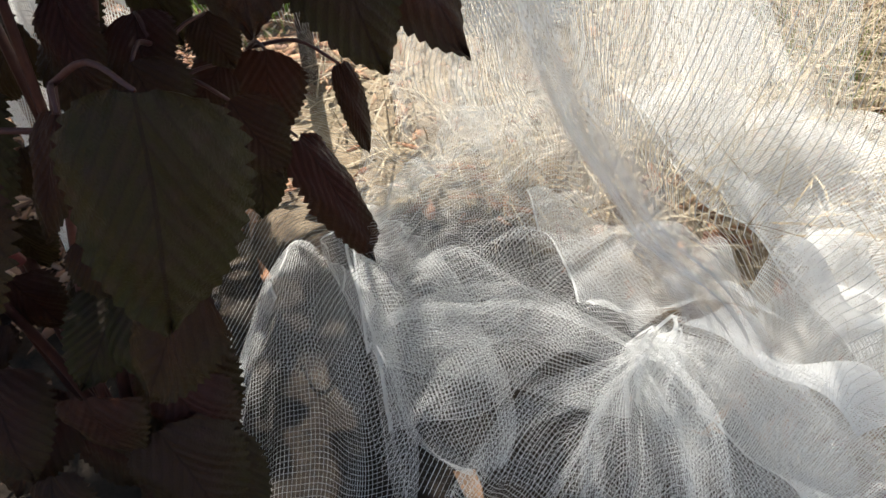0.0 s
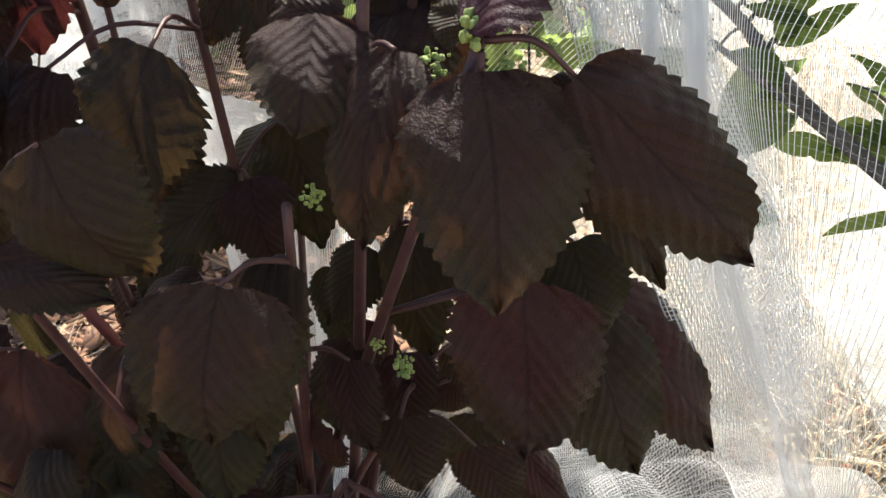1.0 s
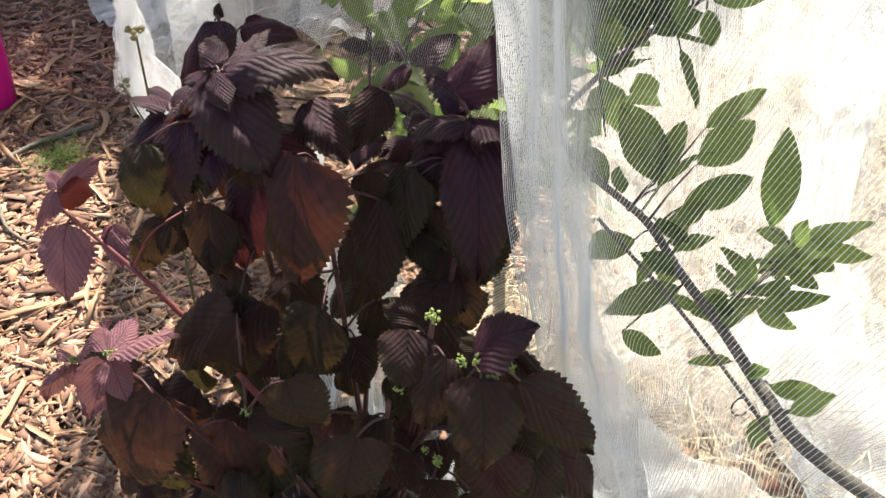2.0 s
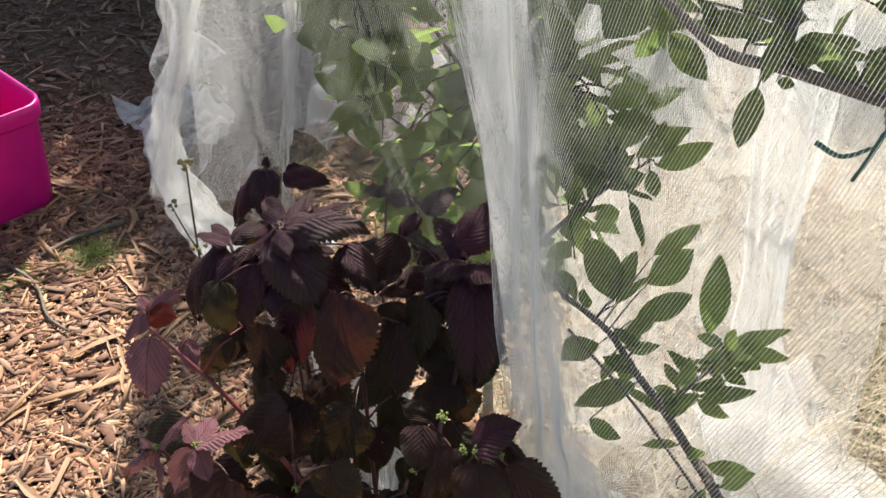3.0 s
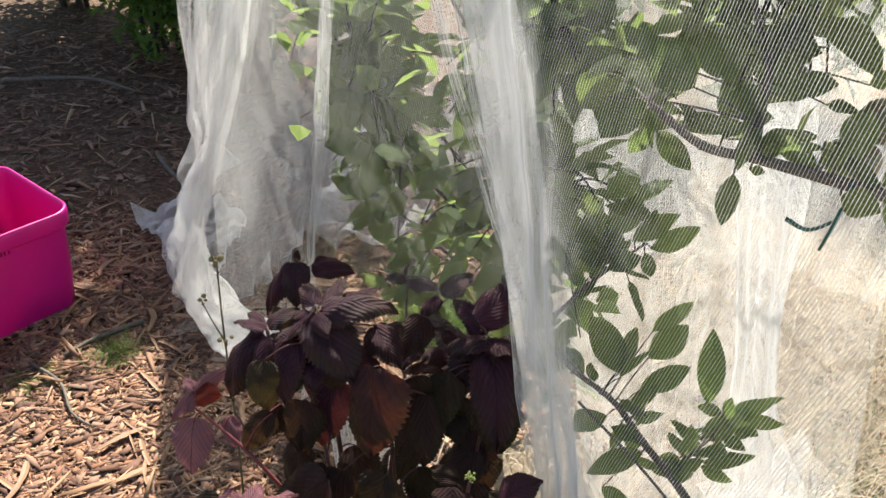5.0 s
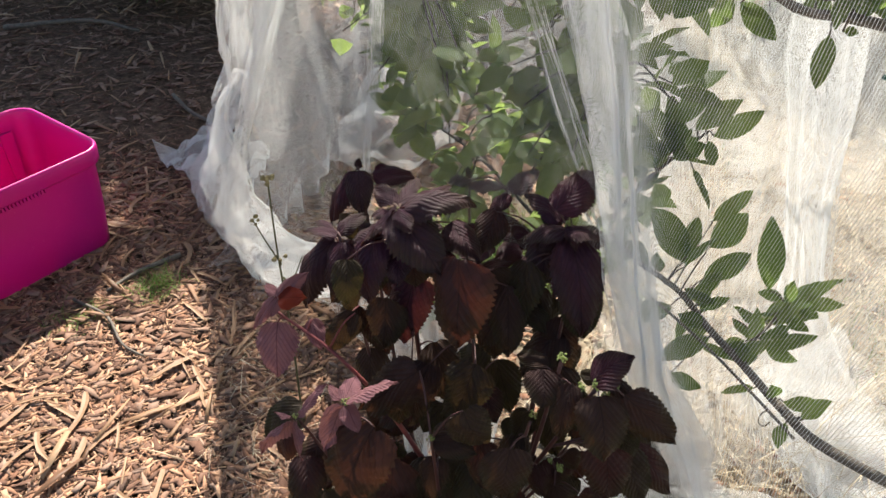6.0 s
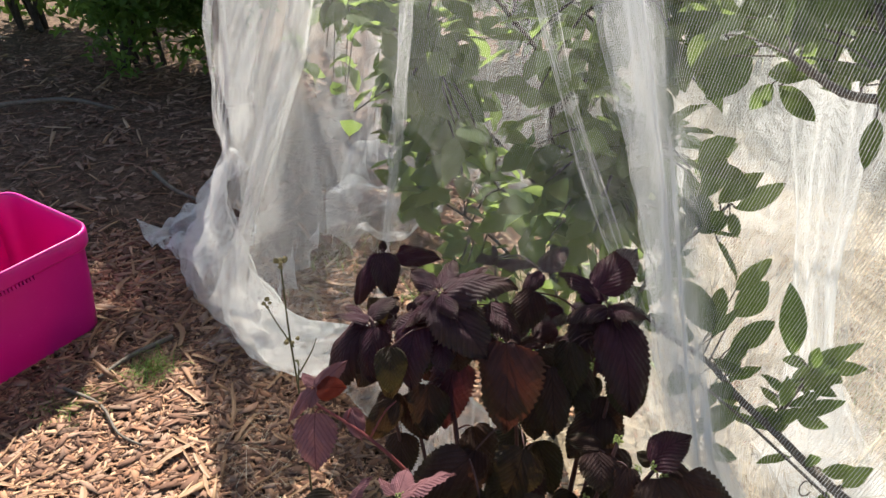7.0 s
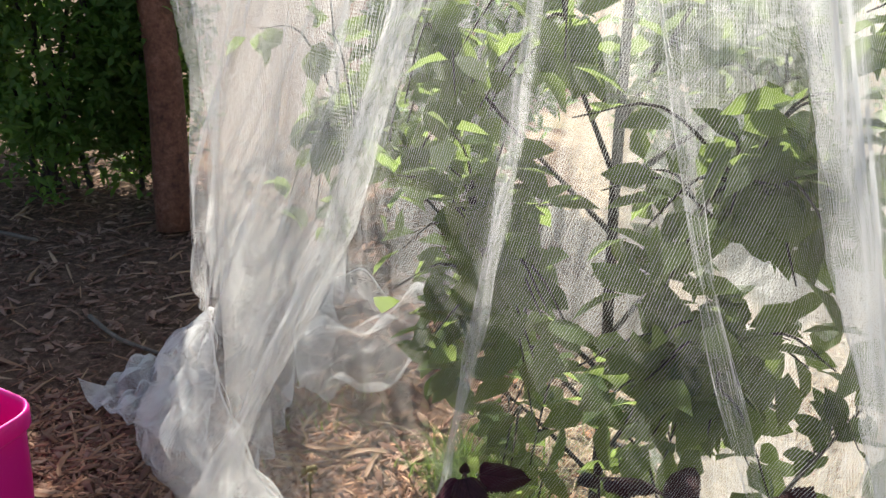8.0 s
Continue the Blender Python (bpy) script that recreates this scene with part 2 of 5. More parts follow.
def array_mesh(name, verts, faces, material, smooth=True):
    """A mesh from arrays of vertices and four-cornered faces."""
    me = bpy.data.meshes.new(name)
    me.vertices.add(len(verts))
    me.vertices.foreach_set("co", np.asarray(verts, dtype=np.float32).ravel())
    me.loops.add(faces.size)
    me.loops.foreach_set("vertex_index", faces.astype(np.int32).ravel())
    me.polygons.add(len(faces))
    me.polygons.foreach_set("loop_start", np.arange(0, faces.size, faces.shape[1], dtype=np.int32))
    me.update(calc_edges=True)
    me.validate()
    me.materials.append(material)
    if smooth:
        me.shade_smooth()
    return me


def thing(name, at, label, category, group="", kind=""):
    ob = new(name)
    ob.empty_display_size = 0.05
    ob.location = at
    return tagged(ob, label, category, group, kind)


def under(parent, name, data, m=None, label=""):
    """Puts a mesh under a thing; m is its pose in the world."""
    ob = new(name, data)
    ob.parent = parent
    up = Matrix.Translation(parent.location)
    if parent.parent is not None:
        up = Matrix.Identity(4)
    ob.matrix_parent_inverse = up.inverted()
    ob.matrix_basis = m if m is not None else Matrix.Identity(4)
    return tagged(ob, label)


def bend(points, steps=6):
    """A smooth line through the points."""
    points = [Vector(p) for p in points]
    full = [points[0] * 2 - points[1], *points, points[-1] * 2 - points[-2]]
    out = []
    for i in range(1, len(full) - 2):
        a, b, c, d = full[i - 1:i + 3]
        for k in range(steps):
            t = k / steps
            out.append(0.5 * ((2 * b) + (c - a) * t + (2 * a - 5 * b + 4 * c - d) * t * t + (3 * b - a - 3 * c + d) * t ** 3))
    out.append(points[-1])
    return out


def leaf_mesh(name, material, rows, cols, profile, teeth, fold, arch, ribs, rib_depth, curl, seed, slant=0.55, ruffle=0.0):
    """One leaf, 1 long along +y from its base, 1 wide, its face towards +z."""
    rnd = random.Random(seed)
    verts, uvs, faces = [], [], []
    twist, sway = rnd.uniform(-0.25, 0.25), rnd.uniform(-0.05, 0.05)
    for i in range(rows + 1):
        v = i / rows
        half = 0.5 * profile(v)
        for j in range(-cols, cols + 1):
            s = j / cols
            x, y = s * half, v
            if abs(j) == cols and 0 < i < rows:
                x *= 1 + teeth * (-0.9, 0.1, 0.9)[i % 3] * rnd.uniform(0.7, 1.25)
                y += teeth * (0.05, 0.12, 0.22)[i % 3] * rnd.uniform(0.6, 1.2)
            z = 4 * arch * v * (1 - v) + fold * abs(x) - curl * (2 * x) ** 2
            z += rib_depth * (1 - 2 * abs(math.sin(3.1416 * ribs * (v - slant * abs(x)))) ** 0.7) * min(1, abs(s) * 3) * (1 - v * 0.6) * -1
            z += twist * x * v + 0.02 * math.sin(9 * v + 5 * s + seed) + ruffle * s * s * math.sin(17 * v + (2.1 if s > 0 else 0.4) + seed)
            verts.append((x + sway * 4 * v * (1 - v), y, z))
            uvs.append((0.5 + x, v))
    n = 2 * cols + 1
    for i in range(rows):
        for j in range(n - 1):
            faces.append((i * n + j, i * n + j + 1, (i + 1) * n + j + 1, (i + 1) * n + j))
    me = bpy.data.meshes.new(name)
    me.from_pydata(verts, [], faces)
    layer = me.uv_layers.new(name="UVMap")
    for loop in me.loops:
        layer.data[loop.index].uv = uvs[loop.vertex_index]
    me.materials.append(material)
    me.shade_smooth()
    return me


OUTLINE_END = math.sin(math.pi * 0.832 ** 0.64) ** 0.62 * (1 - 0.10 * 0.82) - 0.002


def perilla_outline(v):
    if v > 0.82:
        return OUTLINE_END * ((1 - v) / 0.18) ** 1.12 + 0.012
    return max(0.02, math.sin(math.pi * (v + 0.012) ** 0.64) ** 0.62 * (1 - 0.10 * v) + 0.01)


def oval_outline(v):
    return max(0.02, math.sin(math.pi * v ** 0.9) ** 0.85)


PERILLA = [leaf_mesh("leaf", M_PERILLA, 48, 7, perilla_outline, 0.066, 0.10, 0.05 + 0.03 * k, 8, 0.0125, 0.12 + 0.05 * (k % 3), k, 1.25, 0.022) for k in range(6)]
OLD = [leaf_mesh("leaf", M_OLD_PERILLA, 48, 7, perilla_outline, 0.066, 0.10, 0.05 + 0.03 * k, 8, 0.0125, 0.12 + 0.05 * (k % 3), 50 + k, 1.25, 0.022) for k in range(6)]
SUNLIT = [leaf_mesh("leaf", M_SUNLIT_PERILLA, 39, 6, perilla_outline, 0.085, 0.12, 0.06, 8, 0.013, 0.14, 12 + k, 1.25, 0.02) for k in range(3)]
RED_LEAF = [leaf_mesh("leaf", M_RED_PERILLA, 42, 6, perilla_outline, 0.06, 0.12, 0.06, 8, 0.010, 0.14, 16, 1.25, 0.02)]
FRUIT = [leaf_mesh("leaf", M_FRUIT_LEAF, 12, 3, oval_outline, 0.015, 0.25 - 0.1 * (k % 3), 0.06 + 0.04 * (k % 2), 6, 0.006, 0.1, 20 + k) for k in range(6)]


def leaf_pose(base, tip, width, facing, roll=0.0):
    """The pose that lays a leaf from base to tip, its face turned towards facing."""
    base, tip = Vector(base), Vector(tip)
    y = tip - base
    length = y.length
    y = y / length
    z = (Vector(facing) - y * Vector(facing).dot(y)).normalized()
    z = (Matrix.Rotation(roll, 3, y) @ z).normalized()
    x = y.cross(z)
    m = Matrix((x * width, y * length, z * length)).transposed().to_4x4()
    m.translation = base
    return m


# ---- ground ----
def ground_sheet():
    xs = np.concatenate([[-400, -120, -40, -15, -8], np.linspace(-5, 4, 61), [8, 15, 40, 120, 400]])
    ys = np.concatenate([[-400, -120, -40, -15, -6], np.linspace(-2, 7, 61), [10, 16, 40, 120, 400]])
    verts = []
    for y in ys:
        for x in xs:
            near = 1.0 if -5 < x < 4 and -2 < y < 7 else 0.0
            z = near * (0.018 * noise.noise((x * 1.7, y * 1.7, 0)) + 0.010 * noise.noise((x * 6, y * 6, 3))) - 0.012
            verts.append((x, y, z))
    n = len(xs)
    i, j = np.meshgrid(np.arange(len(ys) - 1), np.arange(n - 1), indexing="ij")
    a = (i * n + j).ravel()
    faces = np.stack([a, a + 1, a + n + 1, a + n], axis=1)
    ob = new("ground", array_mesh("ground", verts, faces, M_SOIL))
    tagged(ob, "mulched garden soil turning into dry straw-coloured grass", "ground", kind="structure")


ground_sheet()


def chips(name, count, area, sizes, material, lift, label, seed, slender=0.32, curl=0.0, tilt=0.16):
    """Flat splinters scattered over the ground, with ragged ends."""
    r = np.random.RandomState(seed)
    x0, x1, y0, y1 = area
    verts = np.zeros((count, 12, 3))
    keep = []
    for k in range(count):
        length = sizes[0] + (sizes[1] - sizes[0]) * r.rand() ** 2.0
        width = length * slender * (0.4 + 1.3 * r.rand() ** 1.5)
        thick = min(0.0008, width * 0.12) * (0.4 + r.rand())
        taper, skew = 0.1 + 1.2 * r.rand(), (r.rand() - 0.5) * width * 3.4
        arc = curl * length * (r.rand() - 0.3)
        out = []
        for side in (1, 0):
            z = thick * side
            out += [(-length / 2, -width / 2 * taper, z), (0, -width / 2, z + arc), (length / 2 + skew, -width / 2 * (1.4 - taper), z),
                    (length / 2 - skew, width / 2 * (1.4 - taper), z), (0, width / 2, z + arc), (-length / 2, width / 2 * taper, z)]
        m = np.array(Euler(((r.rand() - 0.5) * tilt * 2, (r.rand() - 0.5) * tilt * 2, r.rand() * 6.283)).to_matrix())
        at = np.array((x0 + (x1 - x0) * r.rand(), y0 + (y1 - y0) * r.rand(), 0.001 + lift * r.rand()))
        verts[k] = np.array(out) @ m.T + at
        rim = min(at[0] - x0, x1 - at[0], at[1] - y0, y1 - at[1])
        if (math.hypot(at[0] - 0.10, at[1] - 0.64) > 0.44 or r.rand() < 0.12) and r.rand() < rim / 0.40 + 0.02:
            keep.append(k)
    verts, count = verts[keep], len(keep)
    quads = np.array([(0, 1, 4, 5), (1, 2, 3, 4), (0, 6, 7, 1), (1, 7, 8, 2), (2, 8, 9, 3), (3, 9, 10, 4), (4, 10, 11, 5), (5, 11, 6, 0)])
    faces = (quads[None] + 12 * np.arange(count)[:, None, None]).reshape(-1, 4)
    ob = new(name, array_mesh(name, verts.reshape(-1, 3), faces, material, False))
    return tagged(ob, label, "mulch", kind="stuff")


chips("wood_chip_mulch", 40000, (-1.85, -0.08, 0.15, 1.95), (0.005, 0.048), M_CHIP, 0.004, "tan and brown shredded wood chip mulch on the soil", 3, 0.23, tilt=0.07)
chips("wood_chip_mulch", 21000, (-1.85, -0.08, 0.15, 1.95), (0.004, 0.048), M_DARK_SHADED_CHIP, 0.0045, "dark brown bark chips mixed into the mulch", 23, 0.34, tilt=0.07)
# The back mulch uses the darker chip, so part of its shade is colour.
chips("wood_chip_mulch", 19000, (-3.6, -0.2, 0.7, 3.8), (0.006, 0.060), M_DARK_SHADED_CHIP, 0.009, "brown shredded wood chip mulch in dappled shade", 4)
chips("leaf_litter", 1100, (-3.6, -0.3, 0.4, 4.0), (0.05, 0.13), M_DRY_LEAF, 0.018, "long dry fallen gum leaves lying on the mulch", 5, 0.10, 0.08, 0.2)


def bark_strips(count, seed):
    """Loose curled strips of bark, each lying by itself on the chips."""
    rnd, meshes = random.Random(seed), []
    for k in range(8):
        verts, n = [], 9
        sway, curl, ragged = rnd.uniform(-0.10, 0.10), rnd.uniform(0.01, 0.05), rnd.uniform(0.2, 0.6)
        for i in range(n):
            t = i / (n - 1)
            wide = 0.5 * (0.35 + 0.65 * math.sin(math.pi * min(0.95, t + 0.08)) ** ragged) * (1 + 0.25 * rnd.uniform(-1, 1))
            for j in (-1, 0, 1):
                verts.append((t - 0.5, sway * 4 * t * (1 - t) / 0.12 * 0.12 + j * wide * 0.09, curl * 4 * t * (1 - t) + (0.012 if j else 0.0)))
        top = len(verts)
        verts += [(x, y, z - 0.014) for x, y, z in verts]
        faces = []
        for i in range(n - 1):
            for j in (0, 1):
                q = i * 3 + j
                faces.append((q, q + 3, q + 4, q + 1))
                faces.append((top + q, top + q + 1, top + q + 4, top + q + 3))
            faces.append((i * 3, top + i * 3, top + i * 3 + 3, i * 3 + 3))
            faces.append((i * 3 + 2, i * 3 + 5, top + i * 3 + 5, top + i * 3 + 2))
        me = bpy.data.meshes.new("bark_strip")
        me.from_pydata(verts, [], faces)
        me.materials.append(M_DRY_LEAF)
        meshes.append(me)
    for k in range(count):
        length = rnd.uniform(0.035, 0.13)
        ob = new("bark_strip", rnd.choice(meshes))
        ob.matrix_world = pose(rnd.uniform(-1.6, -0.42), rnd.uniform(0.62, 1.8), 0.007 + 0.016 * length + 0.003 * rnd.random(), rnd.uniform(-7, 7), rnd.uniform(-4, 4), rnd.uniform(0, 360)) @ Matrix.Diagonal((length, length * rnd.uniform(0.6, 1.5), length, 1))
        tagged(ob, "long tan strip of dry bark lying on the mulch", "bark strip", "bark strips on the mulch")


bark_strips(150, 15)
chips("plant_debris", 2500, (-0.5, 1.2, 0.4, 2.8), (0.010, 0.06), M_CHIP, 0.010, "brown plant scraps among the dry grass", 6)


def blades(name, count, centres, spread, height, width, material, label, category, seed, lean=1.0):
    """Thin bent blades: straw or grass."""
    r = np.random.RandomState(seed)
    verts, faces = np.zeros((count, 8, 3)), []
    for k in range(count):
        cx, cy = centres[r.randint(len(centres))]
        base = np.array((cx + r.randn() * spread, cy + r.randn() * spread, -0.004))
        if name == "dry_grass" and spread > 0.1 and on_bed(base[0], base[1]):
            base[1] += 0.75
        w = r.rand() * 6.283
        way = np.array((math.cos(w), math.sin(w), 0))
        across = np.array((-way[1], way[0], 0)) * width * (0.6 + 0.8 * r.rand()) / 2
        h, out = height * (0.4 + 0.9 * r.rand()), lean * (0.3 + r.rand())
        for i in range(4):
            t = i / 3
            p = base + way * h * out * t ** 1.5 + np.array((0, 0, h * (t - 0.45 * min(out, 1.4) * t * t)))
            p[2] = max(p[2], 0.003)
            verts[k, 2 * i], verts[k, 2 * i + 1] = p - across * (1.05 - t), p + across * (1.05 - t)
    quads = np.array([(0, 1, 3, 2), (2, 3, 5, 4), (4, 5, 7, 6)])
    faces = (quads[None] + 8 * np.arange(count)[:, None, None]).reshape(-1, 4)
    ob = new(name, array_mesh(name, verts.reshape(-1, 3), faces, material, False))
    return tagged(ob, label, category, kind="stuff")


def on_bed(x, y):
    """The ground under the plant and the bunched hem, where shade darkens the soil colour."""
    return y < 1.16 - 0.25 * x and x < 0.62


spread_rnd = random.Random(11)
straw_spots = [(spread_rnd.uniform(-0.1, 2.2), spread_rnd.uniform(1.1, 4.6)) for _ in range(110)]
blades("dry_grass", 24000, straw_spots, 0.17, 0.12, 0.0032, M_STRAW, "sun-bleached dry straw-like grass on the ground", "dry grass", 7, 1.6)
long_spots = [(spread_rnd.uniform(0.75, 2.1), spread_rnd.uniform(1.5, 3.3)) for _ in range(70)]
blades("dry_grass", 6500, long_spots, 0.16, 0.26, 0.0034, M_STRAW, "long pale dry grass stalks bent over the straw", "dry grass", 17, 2.0)
blades("grass_patch", 1300, [(0.75, 1.5), (0.9, 1.75), (0.65, 1.75), (-0.5, 2.4), (0.3, 2.6), (1.2, 2.4), (-0.85, 1.9), (-0.27, 1.77), (-0.22, 1.80), (-0.30, 1.72)], 0.11, 0.07, 0.003, M_GRASS, "sparse green grass among dry straw", "grass", 8, 0.9)
blades("grass_tuft", 230, [(-1.17, 1.245)], 0.03, 0.05, 0.003, M_GRASS, "small green grass tuft growing through the mulch", "grass", 9, 1.0)
blades("grass_tuft", 900, [(-0.38, 1.70), (-0.44, 1.74), (-0.30, 1.69)], 0.05, 0.13, 0.006, M_GRASS, "lush green grass tuft growing inside the net", "grass", 13, 0.8)
blades("grass_tuft", 130, [(-1.29, 1.05), (-1.25, 1.09)], 0.03, 0.035, 0.003, M_GRASS, "small yellowing grass tuft growing through the mulch", "grass", 10, 1.2)
blades("dry_grass", 130, [(-0.72, 1.02), (-0.62, 0.9), (-0.8, 1.12), (-0.55, 0.8)], 0.07, 0.05, 0.0016, M_STRAW, "thin dry grass strands beside the plant", "dry grass", 12, 2.0)


def stick(points, r, label):
    s = Soup()
    s.tube(bend(points, 4), r, r * 0.6, 6)
    tagged(new("dry_stick", s.mesh("dry_stick", M_TWIG)), label, "stick", "sticks on the mulch")


stick([(-1.33, 1.11, 0.012), (-1.2, 1.08, 0.018), (-1.1, 1.01, 0.014), (-1.02, 0.99, 0.016)], 0.005, "thin grey-brown dry stick lying on mulch")
stick([(-1.18, 1.38, 0.012), (-1.24, 1.27, 0.015), (-1.27, 1.17, 0.012)], 0.008, "pale flat bark stick lying on mulch")
stick([(-1.8, 2.25, 0.015), (-1.62, 2.12, 0.03), (-1.45, 2.08, 0.02)], 0.009, "grey dry stick lying in shade")
stick([(-2.9, 2.55, 0.02), (-2.55, 2.7, 0.05), (-2.3, 2.72, 0.03)], 0.012, "grey dry stick lying in shade")
stick([(0.05, 0.61, 0.006), (0.03, 0.585, 0.05), (-0.02, 0.57, 0.06), (-0.06, 0.53, 0.03)], 0.0025, "bent pale straw stalk under the plant")


# ---- pink tub ----
def rounded_loop(length, width, radius, z, n=6):
    pts = []
    for cx, cy, start in ((1, 1, 0), (-1, 1, 90), (-1, -1, 180), (1, -1, 270)):
        for k in range(n + 1):
            w = radians(start + 90 * k / n)
            pts.append(Vector((cx * (length / 2 - radius) + radius * math.cos(w), cy * (width / 2 - radius) + radius * math.sin(w), z)))
    return pts


def pink_tub():
    turn = math.degrees(math.atan2(-0.957, -0.29))
    m = pose(-1.650, 1.200, 0.0, 0, 0, turn)
    tub = thing("storage_tub", (-1.650, 1.200, 0.0), "bright pink rectangular plastic tub standing open on the mulch", "tub")
    L, W, H = 0.56, 0.40, 0.32
    s = Soup()
    loops = [(0.90, 0.045, 0.0), (0.91, 0.055, 0.004), (0.935, 0.055, 0.12), (0.955, 0.055, 0.262), (0.958, 0.055, 0.266),
             (0.985, 0.06, 0.268), (0.995, 0.06, 0.274), (1.0, 0.062, 0.308), (0.996, 0.062, 0.316), (0.985, 0.06, 0.32),
             (0.968, 0.055, 0.318), (0.955, 0.052, 0.308), (0.945, 0.05, 0.26), (0.925, 0.05, 0.12), (0.90, 0.042, 0.008)]
    rings = [rounded_loop(L * k, W - L * (1 - k), r, z) for k, r, z in loops]
    n = len(rings[0])
    s.v = [p for ring in rings for p in ring]
    for i in range(len(rings) - 1):
        for j in range(n):
            s.f.append((i * n + j, i * n + (j + 1) % n, (i + 1) * n + (j + 1) % n, (i + 1) * n + j))
    s.f.append(tuple(range(n))[::-1])
    s.f.append(tuple((len(rings) - 1) * n + j for j in range(n)))
    under(tub, "body", s.mesh("body", M_TUB), m)
    rib = Soup()
    rib.add([Vector((a, b, z)) for a in (-0.0028, 0.0028) for b in (-0.006, 0.006) for z in (0.257, 0.27)],
            [(0, 1, 3, 2), (4, 6, 7, 5), (0, 4, 5, 1), (2, 3, 7, 6), (0, 2, 6, 4), (1, 5, 7, 3)])
    rib_mesh = rib.mesh("grip_rib", M_TUB, False)
    for side in (1, -1):
        for k in range(18):
            under(tub, "grip_rib", rib_mesh, m @ pose(0.085 - k * 0.010, side * (W / 2 - 0.006), 0))
    for x in (0.19, -0.19):
        for side in (1, -1):
            groove = Soup()
            y0, y1 = side * (W / 2 - 0.020), side * (W / 2 - 0.036)
            groove.add([Vector((x - 0.02, y0 + 0.004 * side, 0.262)), Vector((x + 0.02, y0 + 0.004 * side, 0.262)), Vector((x + 0.014, y1 + 0.007 * side, 0.10)), Vector((x - 0.014, y1 + 0.007 * side, 0.10)),
                        Vector((x - 0.02, y0 - 0.004 * side, 0.262)), Vector((x + 0.02, y0 - 0.004 * side, 0.262)), Vector((x + 0.014, y1 - 0.004 * side, 0.10)), Vector((x - 0.014, y1 - 0.004 * side, 0.10))],
                       [(0, 1, 2, 3), (7, 6, 5, 4), (0, 4, 5, 1), (1, 5, 6, 2), (2, 6, 7, 3), (3, 7, 4, 0)])
            under(tub, "rib", groove.mesh("rib", M_TUB, False), m)


pink_tub()


# ---- insect net ----
def weave(P, warp_width, weft_width, weft_step, seed):
    """Ribbons of thread along both ways of a sheet of points P[u, v]; returns vertices and faces."""
    r = np.random.RandomState(seed)
    nu, nv = P.shape[:2]
    du = np.gradient(P, axis=0)
    dv = np.gradient(P, axis=1)
    du /= np.linalg.norm(du, axis=2, keepdims=True) + 1e-9
    dv /= np.linalg.norm(dv, axis=2, keepdims=True) + 1e-9
    verts, faces, k = [], [], 0
    w = (warp_width / 2) * (0.75 + 0.5 * r.rand(nu))[:, None, None]
    ribbon = np.stack([P - du * w, P + du * w], axis=2)
    verts.append(ribbon.reshape(-1, 3))
    i, j = np.meshgrid(np.arange(nu), np.arange(nv - 1), indexing="ij")
    a = ((i * nv + j) * 2).ravel()
    faces.append(np.stack([a, a + 1, a + 3, a + 2], axis=1))
    a = np.arange(nu - 1) * nv * 2
    faces.append(np.stack([a + 1, a + nv * 2, a + nv * 2 + 2, a + 3], axis=1))
    k += nu * nv * 2
    if weft_width > 0:
        skip = max(1, nu // 330)
        pick = np.unique(np.append(np.arange(0, nu, skip), nu - 1))
        rows = np.arange(0, nv - 1, weft_step)
        whole = rows.astype(int)
        part_ = (rows - whole)[None, :, None]
        Q = P[pick][:, whole] * (1 - part_) + P[pick][:, whole + 1] * part_
        T = dv[pick][:, whole]
        Q = Q + 0.0004
        ribbon = np.stack([Q - T * weft_width / 2, Q + T * weft_width / 2], axis=2)
        nr = len(rows)
        verts.append(ribbon.reshape(-1, 3))
        i, j = np.meshgrid(np.arange(len(pick) - 1), np.arange(nr), indexing="ij")
        a = (k + (i * nr + j) * 2).ravel()
        b = (k + ((i + 1) * nr + j) * 2).ravel()
        faces.append(np.stack([a, a + 1, b + 1, b], axis=1))
        a = whole * 2
        b = k + np.arange(nr) * 2
        faces.append(np.stack([a, a + 2, b + 1, b], axis=1))
    return np.concatenate(verts), np.concatenate(faces)


def field(x, y, seed, octaves=3):
    """Smooth wrinkles from sums of waves."""
    r = np.random.RandomState(seed)
    total = np.zeros(np.broadcast(x, y).shape)
    for o in range(octaves):
        for _ in range(5):
            w, p = r.rand() * 6.283, r.rand() * 6.283
            total = total + np.sin((x * math.cos(w) + y * math.sin(w)) * 2 ** o + p) / (5 * 1.7 ** o) * 1.6
    return total


PITCH = 0.0037
insect_net = thing("insect_net", (-0.2, 1.0, 0.0), "white fine-mesh insect netting draped over fruit trees, bunched on the ground", "netting")


def net_part(name, P, label, seed, warp=0.0013, weft=0.00028, weft_step=0.25):
    v, f = weave(P, warp, weft, weft_step, seed)
    return under(insect_net, name, array_mesh(name, v, f, M_NET), None, label)


# gathers of the front sheet: x at the heights KNOTS, fullness, half width, depth of the pleats
KNOTS = (0.0, 0.33, 0.45, 0.65, 0.8, 1.0, 1.2, 1.9)
GATHERS = [((0.53, 0.395, 0.268, 0.164, 0.112, 0.054, -0.011, -0.25), 6.0, 0.022, 0.006), ((-0.45, -0.42, -0.41, -0.39, -0.375, -0.355, -0.335, -0.29), 1.5, 0.011, 0.006),
           ((-1.03, -0.885, -0.83, -0.735, -0.665, -0.565, -0.47, -0.52), 0.5, 0.030, 0.008), ((0.66, 0.66, 0.65, 0.64, 0.62, 0.61, 0.60, 0.58), 3.0, 0.03, 0.012)]


